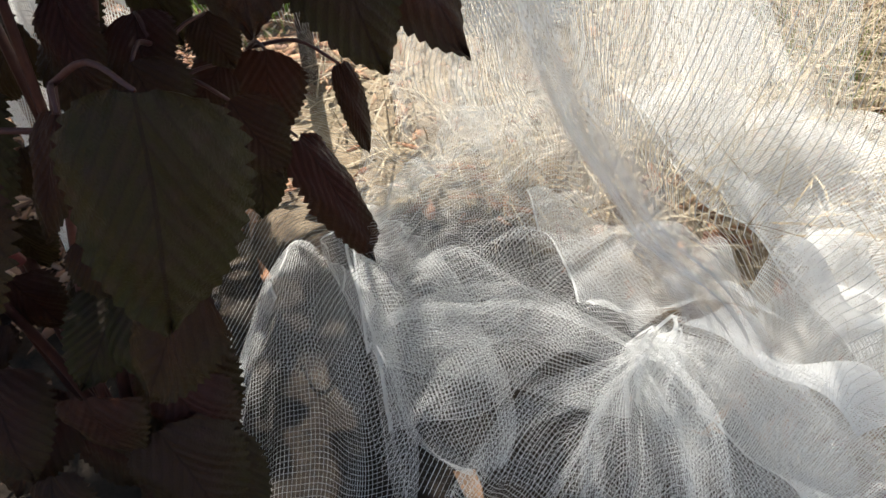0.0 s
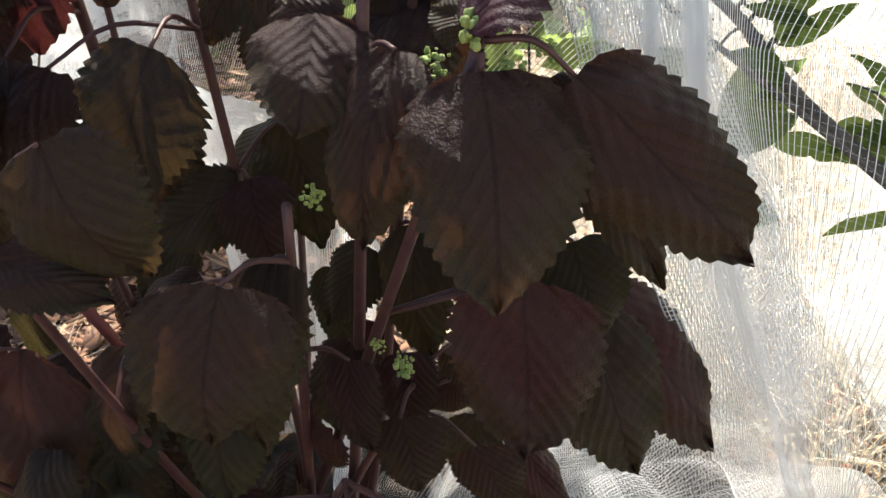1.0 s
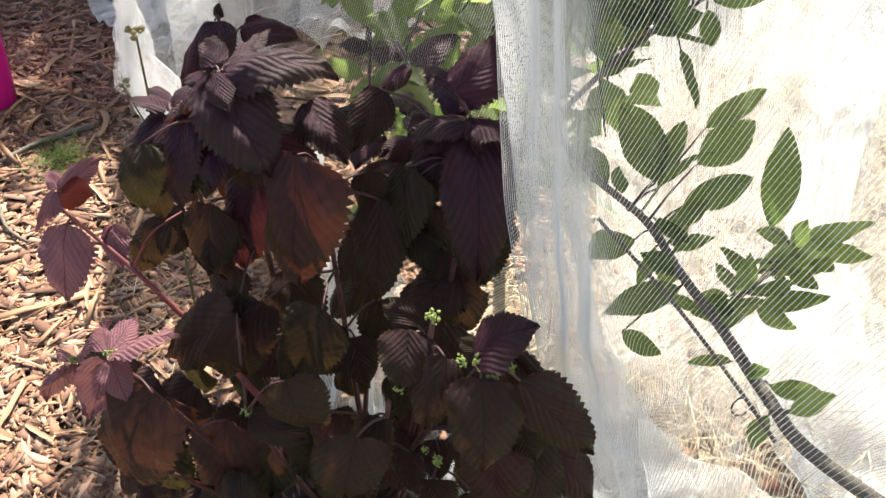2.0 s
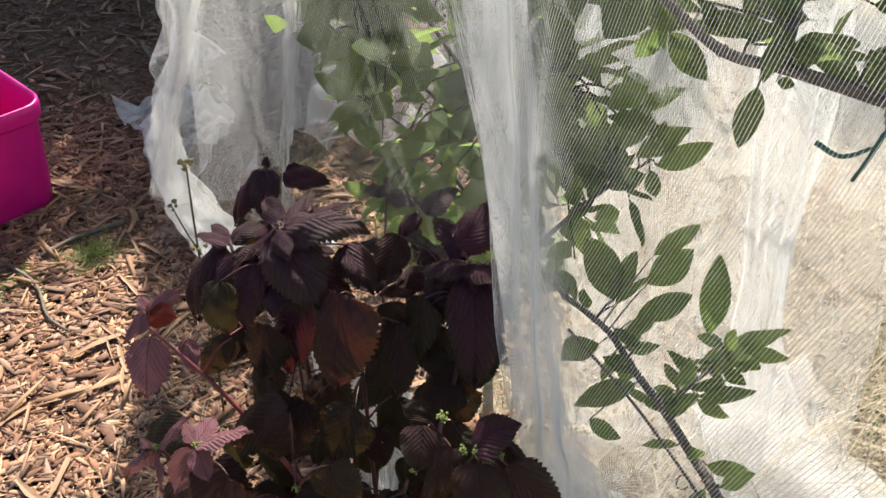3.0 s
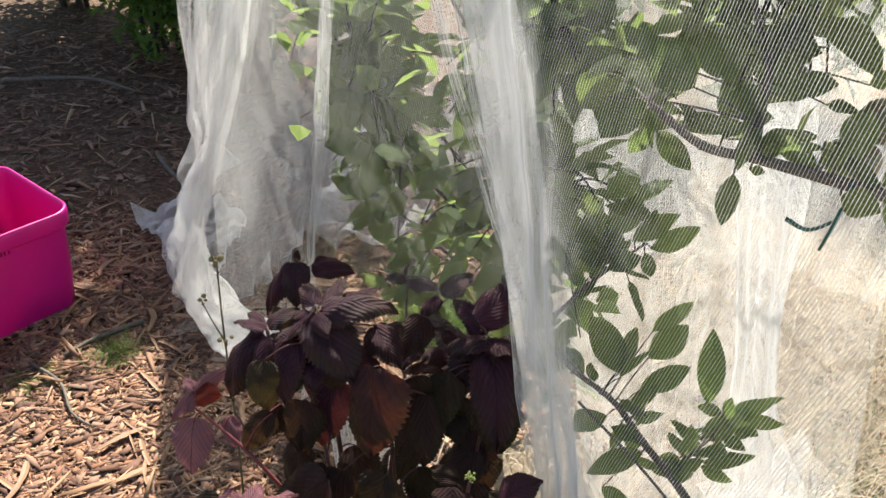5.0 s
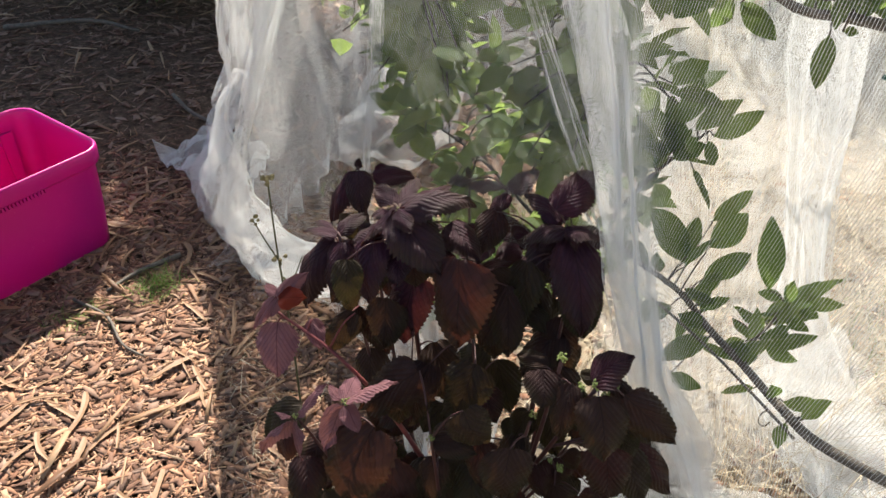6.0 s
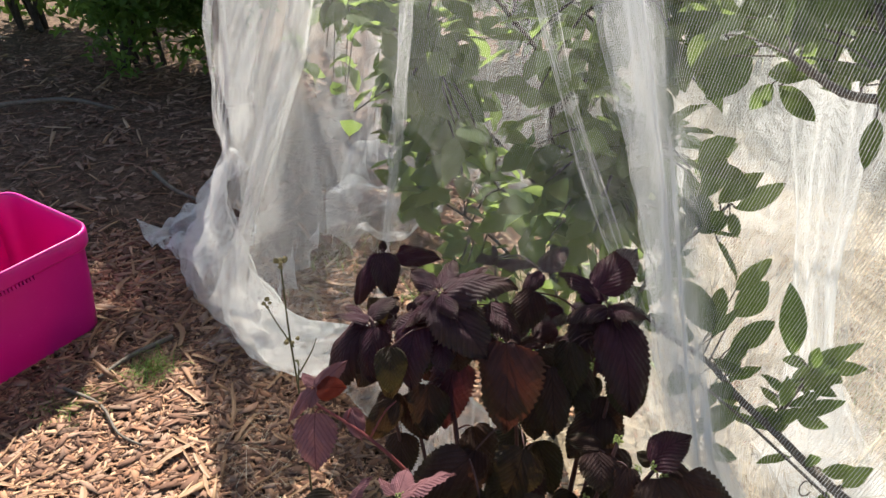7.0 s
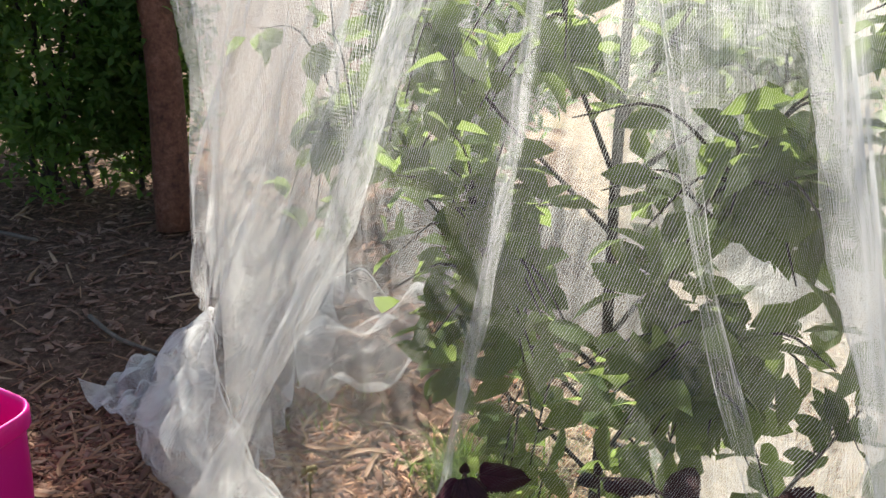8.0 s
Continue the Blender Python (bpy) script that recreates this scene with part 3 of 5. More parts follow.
def ridge_x(z):
    """The slanting corner at which the front sheet turns into the side sheet."""
    return np.interp(z, (0, 1.0, 1.35, 1.5, 1.9), (-1.045, -0.58, -0.475, -0.46, -0.58))


def front_line(x, z):
    """The line of the front sheet; the main gather is pulled out towards the plant."""
    off = x - np.interp(z, KNOTS, GATHERS[0][0]) + 0.034
    pulled = 0.085 * np.clip((z - 0.42) / 0.25, 0, 1) * np.exp(-(off / np.where(off < 0, 0.016, 0.045)) ** 2)
    return 0.775 - 0.55 * x + 0.02 * np.sin(3.1 * x + 1.0) * np.minimum(z, 1.0) - pulled


def rise(x, z, top):
    """Lifts the hem of the front sheet where it is bunched up."""
    lift = 0.16 * np.clip((x + 0.12) / 0.12, 0, 1) * np.clip((0.46 - x) / 0.10, 0, 1)
    return lift + z * (top - lift) / top


def front_sheet(x1, top, full, bottom_noise, seed):
    levels = np.linspace(top, 0.0, 150)
    warps = int((x1 + 0.75) * 1.14 * full / PITCH)
    P = np.zeros((warps, len(levels), 3))
    u = (np.arange(warps) + 0.5) / warps
    for j, z in enumerate(levels):
        xs = np.linspace(ridge_x(z), x1, 1500)
        dens = np.ones_like(xs)
        for line, a, s, amp in GATHERS:
            dens += a * np.exp(-((xs - np.interp(rise(xs, z, top), KNOTS, line)) / s) ** 2)
        dens *= np.sqrt(1 + np.gradient(front_line(xs, rise(xs, z, top)), xs) ** 2)
        cum = np.concatenate([[0], np.cumsum((dens[1:] + dens[:-1]) / 2)])
        x = np.interp(u, cum / cum[-1], xs)
        level = rise(x, z, top)
        y = front_line(x, level) + np.interp(x, (-1.1, -0.85, -0.5, -0.25, -0.1), (0.06, 0.15, 0.32, 0.30, 0.0)) * np.clip(1 - level / 0.30, 0, 1) ** 2
        off = np.zeros_like(x)
        for g, (line, a, s, amp) in enumerate(GATHERS):
            near = np.exp(-((x - np.interp(level, KNOTS, line)) / (s * 1.3)) ** 2)
            pleat = 0.7 + 0.8 * field(u * warps * 0.16, level * 5, seed + 17 + g, 2) + 0.7 * field(x * 70, level * 24, seed + 7 + g, 3)
            off -= near * amp * pleat
        off -= 0.007 * field(x * 7, level * 3, seed + 1, 2)
        low_down = np.exp(-z / 0.09)
        off -= 0.011 * np.exp(-(z / 0.42) ** 4) * field(x * 38, level * 26, seed + 5, 3)
        off -= low_down * bottom_noise * (0.5 + field(x * 20, level * 12, seed + 2, 3))
        P[:, j, 0] = x + 0.15 * off
        P[:, j, 1] = y + off
        P[:, j, 2] = level + 0.012 + low_down * 0.02 * (1 + field(x * 16, level * 8, seed + 3, 2))
    return P


net_part("front_sheet", front_sheet(0.92, 1.9, 1.35, 0.05, 3), "hanging front sheet gathered into vertical folds", 1, 0.00040, 0.00008, 0.35)


def main_fold(width, back, seed):
    """One layer of the doubled strip in which the front sheet is pulled out and folded over."""
    z = np.linspace(1.9, 0.50, 170)[None, :]
    warps = 34
    u = np.linspace(0, 1, warps)[:, None]
    left = np.interp(z, KNOTS, GATHERS[0][0]) - 0.034
    crease = 0.010 * (np.abs(field(u * 4 + 3 * z, z * 22, seed, 3)) - 0.4) + 0.005 * field(u * 7 + 9 * z, z * 46, seed + 1, 2)
    wide = width * (1 + 0.12 * np.sin(11 * z + seed) + 0.35 * np.clip((0.75 - z) / 0.25, 0, 1))
    P = np.zeros((warps, 170, 3))
    P[..., 0] = left + wide * u + 0.004 * field(z * 16, z * 0 + seed, seed + 2, 2) * (1 - u) + 0.5 * crease
    P[..., 1] = front_line(left, z) - 0.006 + back + 1.15 * wide * u - crease
    P[..., 2] = z + 0 * u
    return P


net_part("main_fold", main_fold(0.043, 0.0, 71), "bright doubled strip where the front sheet is folded over", 71, 0.00052, 0.00036, 0.30)
net_part("main_fold", main_fold(0.040, 0.010, 77), "bright doubled strip where the front sheet is folded over", 72, 0.00052, 0.00036, 0.30)


def slack_fold(line, low, width, back, seed):
    """One layer of a narrow slack fold that hangs down the front sheet and ends in a soft flare."""
    z = np.linspace(1.9, low, 150)[None, :]
    warps = 16
    u = np.linspace(0, 1, warps)[:, None]
    x = np.interp(z, KNOTS, line) + 0.004 * field(z * 9, 0 * z + seed, seed + 2, 2)
    wide = width * (1 + 0.25 * np.sin(8 * z + seed) + 2.6 * np.exp(-((z - low) / 0.10) ** 2))
    P = np.zeros((warps, 150, 3))
    P[..., 0] = x + wide * (u - 0.5) + 0.003 * field(u * 5, z * 24, seed, 2)
    P[..., 1] = front_line(x, z) - 0.008 + back + 0.006 * np.cos(u * 6.3) - 0.005 * field(u * 5 + 4 * z, z * 26, seed + 1, 2)
    P[..., 2] = z + 0 * u
    return P


net_part("slack_fold", slack_fold(GATHERS[1][0], 0.50, 0.014, 0.0, 301), "narrow slack fold hanging down the front sheet", 301, 0.00036, 0.00024, 0.30)
net_part("slack_fold", slack_fold(GATHERS[1][0], 0.47, 0.017, 0.008, 307), "narrow slack fold hanging down the front sheet", 302, 0.00036, 0.00024, 0.30)


def wall_sheet(a, b, top, seed, amp, fullness=1.25, lean=(0, 0), pleats=9.0):
    """A hanging sheet from ground point a to b, with loose folds."""
    a, b = np.array(a), np.array(b)
    way = (b - a) / np.linalg.norm(b - a)
    side = np.array((-way[1], way[0]))
    warps = int(np.linalg.norm(b - a) * fullness / PITCH)
    u = np.linspace(0, 1, warps)[:, None]
    z = np.linspace(top, 0.0, 60)[None, :]
    d = np.linalg.norm(b - a)
    off = amp * field(u * d * pleats + 0.6 * np.sin(3 * z), z * 1.2, seed, 3) * (0.5 + 0.5 * (1 - z / top))
    off = off + np.exp(-z / 0.1) * 0.07 * field(u * d * 15, z * 6, seed + 1, 3)
    along = u * d + 0.025 * field(u * d * 12, z * 2, seed + 2, 2)
    P = np.zeros((warps, 60, 3))
    P[..., 0] = a[0] + way[0] * along + side[0] * off + lean[0] * z
    P[..., 1] = a[1] + way[1] * along + side[1] * off + lean[1] * z
    P[..., 2] = z + 0.01 + 0.03 * np.exp(-z / 0.08) * (1 + field(u * d * 11, z * 5, seed + 4, 2))
    return P


def side_sheet(seed):
    """The crumpled sheet from the slanting corner back along the side."""
    warps = int(0.75 * 1.25 / PITCH)
    u = np.linspace(0, 1, warps)[:, None]
    hem = 0.57 - 0.02 * np.sin(np.pi * u) + 0.10 * np.clip((u - 0.8) / 0.2, 0, 1) ** 2 + 0.010 * field(u * 14, 0 * u, seed + 8, 2)
    levels = 1.9 + (hem - 1.9) * np.linspace(0, 1, 76)[None, :]
    rx = ridge_x(levels)
    ry = front_line(rx, levels)
    ex = np.interp(levels, (0.5, 0.7, 1.08, 1.25, 1.9), (-1.085, -1.06, -1.01, -1.09, -1.10))
    ey = np.interp(levels, (0.5, 0.7, 1.08, 1.25, 1.9), (1.60, 1.57, 1.53, 1.62, 1.62))
    d = np.hypot(ex - rx, ey - ry)
    wob = 0.020 * field(u * d * 20, levels * 3.5, seed, 2) + 0.016 * (np.abs(field(u * d * 30 + 4 * levels, levels * 9, seed + 1, 3)) - 0.35) * (1 + 0.6 * np.sin(5 * levels))
    wob = wob + 0.007 * field(u * d * 90 + 4 * levels, levels * 6, seed + 5, 2)
    wob = wob + 0.016 * (1 - 2 * np.abs(field(u * d * 16 - 3 * levels, levels * 7, seed + 6, 2)) ** 0.7)
    bow = 0.015 * np.sin(np.pi * u)
    k = np.minimum(1, u * 8) * (0.14 + 0.86 * np.minimum(1, (1 - u) * 5))
    P = np.zeros((warps, 76, 3))
    P[..., 0] = rx + (ex - rx) * u + wob * k * 0.8 - bow * 0.8
    P[..., 1] = ry + (ey - ry) * u + wob * k * 0.5 - bow * 0.5
    P[..., 2] = levels + 0.012 + 0.02 * field(u * d * 18, levels * 9, seed + 2, 2) * (levels < 1.8)
    return P


net_part("side_sheet", side_sheet(21), "crumpled side sheet folded back from the front corner", 2, 0.00078, 0.00036, weft_step=0.3)
net_part("side_sheet", side_sheet(121) + np.array((0.035, 0.020, 0.03)), "inner layer of the doubled side sheet", 22, 0.00066, 0.00032, weft_step=0.3)


def corner_fold(width, back, seed):
    """One layer of the narrow doubled strip down the slanting corner; it spreads towards the hem."""
    z = np.linspace(1.9, 0.24, 190)[None, :]
    warps = 26
    u = np.linspace(0, 1, warps)[:, None]
    x = ridge_x(z)
    crease = 0.008 * (np.abs(field(u * 4 + 3 * z, z * 20, seed, 3)) - 0.4) + 0.004 * field(u * 6 + 9 * z, z * 44, seed + 1, 2)
    wide = width * (1 + 0.15 * np.sin(9 * z + seed) + 1.1 * np.clip((0.55 - z) / 0.3, 0, 1))
    P = np.zeros((warps, 190, 3))
    P[..., 0] = x - 0.004 + wide * (u - 0.35) + 0.5 * crease
    P[..., 1] = front_line(x, z) - 0.012 + back - 0.1 * wide * (u - 0.35) - crease
    P[..., 2] = z + 0 * u
    return P


net_part("corner_fold", corner_fold(0.044, 0.0, 201), "bright doubled strip down the slanting corner of the net", 201, 0.00070, 0.00042, 0.30)
net_part("corner_fold", corner_fold(0.040, 0.010, 207), "bright doubled strip down the slanting corner of the net", 202, 0.00056, 0.00036, 0.30)


def loose_fold(low, high, width, warps, seed):
    """A narrow doubled fold that hangs by itself behind the front sheet."""
    z = np.linspace(1.9, low[2], 90)[None, :]
    k = (z - low[2]) / (high[2] - low[2])
    u = np.linspace(-0.5, 0.5, warps)[:, None]
    flare = width * (1 + 0.8 * np.exp(-((z - low[2]) / 0.12) ** 2) + 0.25 * np.sin(9 * z))
    P = np.zeros((warps, 90, 3))
    P[..., 0] = low[0] + (high[0] - low[0]) * k + u * flare + 0.006 * field(u * 9, z * 12, seed, 2) - 0.06 * k * (1 - k) + 0.010 * field(z * 6, 0 * z + seed, seed + 3, 2)
    P[..., 1] = low[1] + (high[1] - low[1]) * k + 0.012 * np.cos(u * 14) + 0.008 * field(u * 14, z * 9, seed + 1, 2)
    P[..., 2] = z + 0 * u
    return P


net_part("loose_fold", loose_fold((0.134, 0.93, 0.5), (-0.149, 0.90, 1.2), 0.026, 22, 91), "narrow bright fold hanging inside the net", 15, 0.0007, 0.0004, 0.3)
net_part("loose_fold", loose_fold((0.50, 1.34, 0.10), (0.30, 1.24, 1.0), 0.10, 70, 95), "pale fold spreading from the branches down to the ground", 16, 0.0010, 0.0006, 0.3)
net_part("inner_sheet", wall_sheet((0.16, 1.36), (0.70, 1.30), 1.35, 37, 0.055, 1.7, (-0.22, -0.06), 13.0), "loose white drape hanging to the ground behind the branches", 21, 0.00040, 0.00028, 0.35)
net_part("inner_sheet", wall_sheet((0.02, 1.24), (0.52, 1.16), 1.80, 33, 0.030, 1.9, (-0.20, 0.0), 34.0), "loose white panel hanging in narrow folds among the leaves", 17, 0.00062, 0.0003, 0.3)
net_part("back_sheet", wall_sheet((-0.95, 1.47), (-0.98, 2.55), 2.05, 24, 0.03, 1.3), "side sheet hanging in loose folds behind the branches", 14, 0.0011, 0.0005, 0.4)
net_part("back_sheet", wall_sheet((-0.98, 2.54), (1.35, 2.25), 1.9, 25, 0.05, 1.5, (0, 0), 22.0), "back sheet hanging in loose folds behind the branches", 3, 0.00062, 0.00045, weft_step=0.7)


def top_sheet():
    """The loose roof of the net, sagging between the upper edges of its sheets."""
    nu, nv = 560, 60
    u = np.linspace(0, 1, nu)[:, None, None]
    v = np.linspace(0, 1, nv)[None, :, None]
    a, b, c, d = (np.array(q) for q in ((-0.62, 1.12, 1.9), (0.93, 0.28, 1.9), (1.36, 2.25, 1.9), (-0.98, 2.54, 1.95)))
    P = (a * (1 - u) + b * u) * (1 - v) + (d * (1 - u) + c * u) * v
    P[..., 2] += (0.28 * np.sin(np.pi * u) * np.sin(np.pi * v))[..., 0] + 0.03 * field(P[..., 0] * 5, P[..., 1] * 5, 77, 3)
    return P


net_part("top_sheet", top_sheet(), "loose roof of netting draped over the branches", 19, 0.0007, 0.0008, 0.6)
net_part("end_sheet", wall_sheet((0.94, 0.28), (1.36, 2.25), 1.9, 29, 0.03), "end sheet closing the tent of netting", 4, weft=0.00056, weft_step=1.0)


def patch(corners, nu, nv, rough, seed, lift=0.02, scale=14.0):
    """A crumpled sheet between four ground points, in order round it."""
    c = [np.array(q, dtype=float) for q in corners]
    u = np.linspace(0, 1, nu)[:, None, None]
    v = np.linspace(0, 1, nv)[None, :, None]
    P = (c[0] * (1 - u) + c[1] * u) * (1 - v) + (c[3] * (1 - u) + c[2] * u) * v
    wob = field(P[..., 0] * scale, P[..., 1] * scale, seed, 3)
    edge = 0.03 * field(P[..., 0] * 9, P[..., 1] * 9, seed + 1, 2)
    P[..., 0] += edge
    P[..., 1] += 0.03 * field(P[..., 0] * 8, P[..., 1] * 10, seed + 2, 2)
    P[..., 2] += lift + rough * np.abs(wob)
    return P


net_part("bunched_hem", patch([(0.03, 1.04, 0.02), (0.13, 0.70, 0.02), (0.40, 0.80, 0.02), (0.24, 1.30, 0.02)], 84, 100, 0.075, 38, 0.02, 15.0), "loose net heaped in soft folds behind the gathered hem", 7, 0.00065, 0.00055, 1.0)
net_part("bunched_hem", patch([(0.05, 0.98, 0.04), (0.17, 0.74, 0.03), (0.38, 0.86, 0.02), (0.22, 1.22, 0.02)], 70, 90, 0.085, 44, 0.03, 19.0), "loose net heaped in soft folds behind the gathered hem", 8, 0.00060, 0.00050, 1.0)
net_part("bunched_hem", patch([(0.26, 1.05, 0.03), (0.35, 0.81, 0.10), (0.55, 0.83, 0.07), (0.46, 1.03, 0.02)], 110, 100, 0.050, 53, 0.02, 15.0), "bright heap of net beside the gathered hem", 23, 0.00055, 0.00050, 0.9)
net_part("bunched_hem", patch([(0.39, 0.79, 0.11), (0.53, 0.66, 0.05), (0.80, 0.78, 0.04), (0.60, 1.08, 0.02)], 130, 110, 0.075, 47, 0.02, 13.0), "bright heap of net beside the gathered hem", 9, 0.0010, 0.0008, 0.8)
net_part("bunched_hem", patch([(0.41, 0.76, 0.06), (0.55, 0.60, 0.03), (0.84, 0.72, 0.02), (0.64, 1.02, 0.01)], 120, 110, 0.060, 49, 0.015, 17.0), "bright heap of net beside the gathered hem", 20, 0.0009, 0.0008, 0.8)
net_part("ground_sheet", patch([(0.37, 1.38, 0), (0.62, 0.88, 0), (0.94, 0.98, 0), (0.58, 1.68, 0)], 130, 84, 0.035, 31, 0.012, 9.0), "loose netting lying flat on the dry grass", 5, 0.0014, 0.0010, 0.8)
net_part("ground_sheet", patch([(0.39, 1.35, 0), (0.65, 0.86, 0), (0.92, 1.02, 0), (0.58, 1.62, 0)], 130, 84, 0.045, 35, 0.022, 8.0), "loose netting lying flat on the dry grass", 6, 0.0013, 0.0010, 0.8)


def tongue(centre, end, w0, w1, height, seed, curl=0.0, base=0.0):
    """A soft arched fold of netting that runs over the ground from a gathered point and ends in a round puff."""
    c, e = np.array(centre), np.array(end)
    d = e[:2] - c[:2]
    length = np.hypot(d[0], d[1])
    way = d / length
    side = np.array((-way[1], way[0]))
    step = 0.0041
    nu, nv = int((w1 * 1.5 + height) / step), int((length + 0.04) / step)
    w = np.linspace(-1, 1, nu)[:, None]
    s = np.linspace(0, 1, nv)[None, :]
    round_off = np.sqrt(np.clip(1 - np.clip((s - 0.72) / 0.29, 0, 1) ** 2, 0.004, 1))
    half = (w0 + (w1 - w0) * s ** 0.8) / 2 * round_off
    turn = w * 1.95
    fold = 0.16 * field(w * 7 + 0.8 * s, s * 2.2, seed, 2) + 0.05 * field(w * 16, s * 9, seed + 1, 2)
    across = half * np.sin(turn) / np.sin(1.571) * (1 + fold)
    bulge = (0.35 + 0.65 * np.sin(np.pi * np.clip(s * 0.85 + 0.12, 0, 1))) * round_off ** 0.6
    z = base + height * bulge * (0.42 + 0.58 * np.cos(turn)) * (1 + 1.3 * fold) + c[2] * (1 - s) ** 1.5 * 0.5
    along = length * s + 0.03 * fold
    bendy = curl * length * s * s + 0.012 * field(s * 6, w * 2, seed + 2, 2)
    P = np.zeros((nu, nv, 3))
    P[..., 0] = c[0] + way[0] * along + side[0] * (across + bendy)
    P[..., 1] = c[1] + way[1] * along + side[1] * (across + bendy)
    P[..., 2] = np.maximum(z, 0.006 + 0.004 * np.abs(w))
    return P


HEM = "bunched hem puffed into soft crumpled folds"
GATHER = (0.375, 0.775, 0.14)
for k, (start, end, w0, w1, height, curl, base) in enumerate((
        ((0.020, 0.90, 0.02), (0.125, 0.545, 0.0), 0.06, 0.22, 0.15, -0.10, 0.0),
        ((0.055, 1.02, 0.02), (0.215, 0.70, 0.0), 0.10, 0.12, 0.06, 0.08, 0.0),
        (GATHER, (0.205, 0.565, 0.0), 0.05, 0.10, 0.11, 0.06, 0.02),
        (GATHER, (0.365, 0.505, 0.0), 0.05, 0.12, 0.12, -0.05, 0.03),
        (GATHER, (0.450, 0.530, 0.0), 0.05, 0.13, 0.14, -0.08, 0.0),
        (GATHER, (0.555, 0.560, 0.0), 0.06, 0.15, 0.14, -0.08, 0.02),
        (GATHER, (0.650, 0.640, 0.0), 0.06, 0.16, 0.14, -0.05, 0.0),
        (GATHER, (0.110, 0.895, 0.0), 0.07, 0.15, 0.08, 0.05, 0.0),
        (GATHER, (0.300, 0.510, 0.0), 0.04, 0.09, 0.07, 0.05, 0.0))):
    net_part("bunched_hem", tongue(start, end, w0, w1, height, 140 + 5 * k, curl, base), HEM, 150 + k, 0.00042, 0.00040, 1.0)


def skirt(low, high, nu, nv, amp, seed):
    """A loose hem from a line on the ground up to a line on the sheet."""
    a = np.array([tuple(p) for p in bend(low, 12)])
    b = np.array([tuple(p) for p in bend(high, 12)])
    t = np.linspace(0, 1, nu)
    a = np.stack([np.interp(t, np.linspace(0, 1, len(a)), a[:, k]) for k in range(3)], axis=1)[:, None]
    b = np.stack([np.interp(t, np.linspace(0, 1, len(b)), b[:, k]) for k in range(3)], axis=1)[:, None]
    v = np.linspace(0, 1, nv)[None, :, None]
    P = b * (1 - v) + a * v
    P[..., 2] -= 0.25 * np.sin(np.pi * v[..., 0]) * (P[..., 2].max(axis=1, keepdims=True)) * 0.35
    u = t[:, None]
    f = field(u * 26 + 0 * v[..., 0], v[..., 0] * 3, seed, 3)
    P[..., 0] += -amp * f * (0.3 + v[..., 0])
    P[..., 1] += -amp * 0.7 * f * (0.3 + v[..., 0])
    P[..., 2] = np.maximum(P[..., 2] + 0.5 * amp * field(u * 18 + 0 * v[..., 0], v[..., 0] * 7, seed + 1, 3), 0.008)
    return P


net_part("front_hem", skirt([(-0.36, 0.98, 0.01), (-0.27, 0.93, 0.01), (-0.18, 0.88, 0.01), (-0.09, 0.83, 0.01)],
                            [(-0.38, 1.02, 0.40), (-0.28, 0.96, 0.44), (-0.19, 0.91, 0.44), (-0.09, 0.86, 0.38)], 170, 60, 0.012, 58),
         "loose doubled hem of the front sheet behind the plant", 18, 0.0012, 0.0009, 0.5)


def puffed_hem(high, low, nu, nv, puff, rough, seed):
    """A loose bag of netting that swells outwards between a line on the sheet and its hem on the ground."""
    a, b = (np.array([tuple(p) for p in bend(line, 12)]) for line in (high, low))
    t = np.linspace(0, 1, nu)
    a, b = (np.stack([np.interp(t, np.linspace(0, 1, len(q)), q[:, k]) for k in range(3)], axis=1)[:, None] for q in (a, b))
    v = np.linspace(0, 1, nv)[None, :, None]
    P = a * (1 - v) + b * v
    along = np.gradient(b[:, 0], axis=0)
    out = np.stack([along[:, 1], -along[:, 0]], axis=1)
    out /= np.linalg.norm(out, axis=1, keepdims=True)
    if out[:, 1].mean() > 0:
        out = -out
    u, w = t[:, None], v[..., 0]
    swell = puff * np.sin(np.pi * np.clip(w * 0.94 + 0.04, 0, 1)) ** 0.8 * (1 + 0.35 * field(u * 9, w * 3, seed, 2))
    lumps = 0.5 - np.abs(field(u * 15 + 2 * w, w * 7, seed + 1, 3)) + 0.35 * field(u * 40, w * 13, seed + 2, 2)
    swell = swell + rough * lumps * (0.45 + 0.55 * np.sin(np.pi * w))
    P[..., 0] += out[:, None, 0] * swell
    P[..., 1] += out[:, None, 1] * swell
    P[..., 2] = np.maximum(P[..., 2] + 0.55 * swell * (1 - w) + 0.010 * field(u * 18, w * 6, seed + 3, 3) * w, 0.006)
    return P


BAG_TOP = [(-1.22, 1.98, 0.24), (-1.10, 1.74, 0.42), (-0.99, 1.50, 0.56), (-0.87, 1.29, 0.54), (-0.80, 1.24, 0.40), (-0.73, 1.27, 0.27), (-0.65, 1.36, 0.19), (-0.58, 1.47, 0.12)]
BAG_LOW = [(-1.37, 1.96, 0.01), (-1.32, 1.72, 0.01), (-1.235, 1.59, 0.01), (-1.09, 1.49, 0.01), (-0.965, 1.415, 0.01), (-0.87, 1.355, 0.01), (-0.775, 1.345, 0.01), (-0.70, 1.40, 0.01), (-0.64, 1.48, 0.01)]
net_part("corner_bag", puffed_hem(BAG_TOP, BAG_LOW, 240, 76, 0.048, 0.034, 251), "puffed crumpled hem of the front corner resting on the mulch", 10, 0.0011, 0.0008, 0.5)
net_part("corner_bag", puffed_hem(BAG_TOP, BAG_LOW, 240, 76, 0.020, 0.040, 261), "puffed crumpled hem of the front corner resting on the mulch", 13, 0.0010, 0.0008, 0.5)
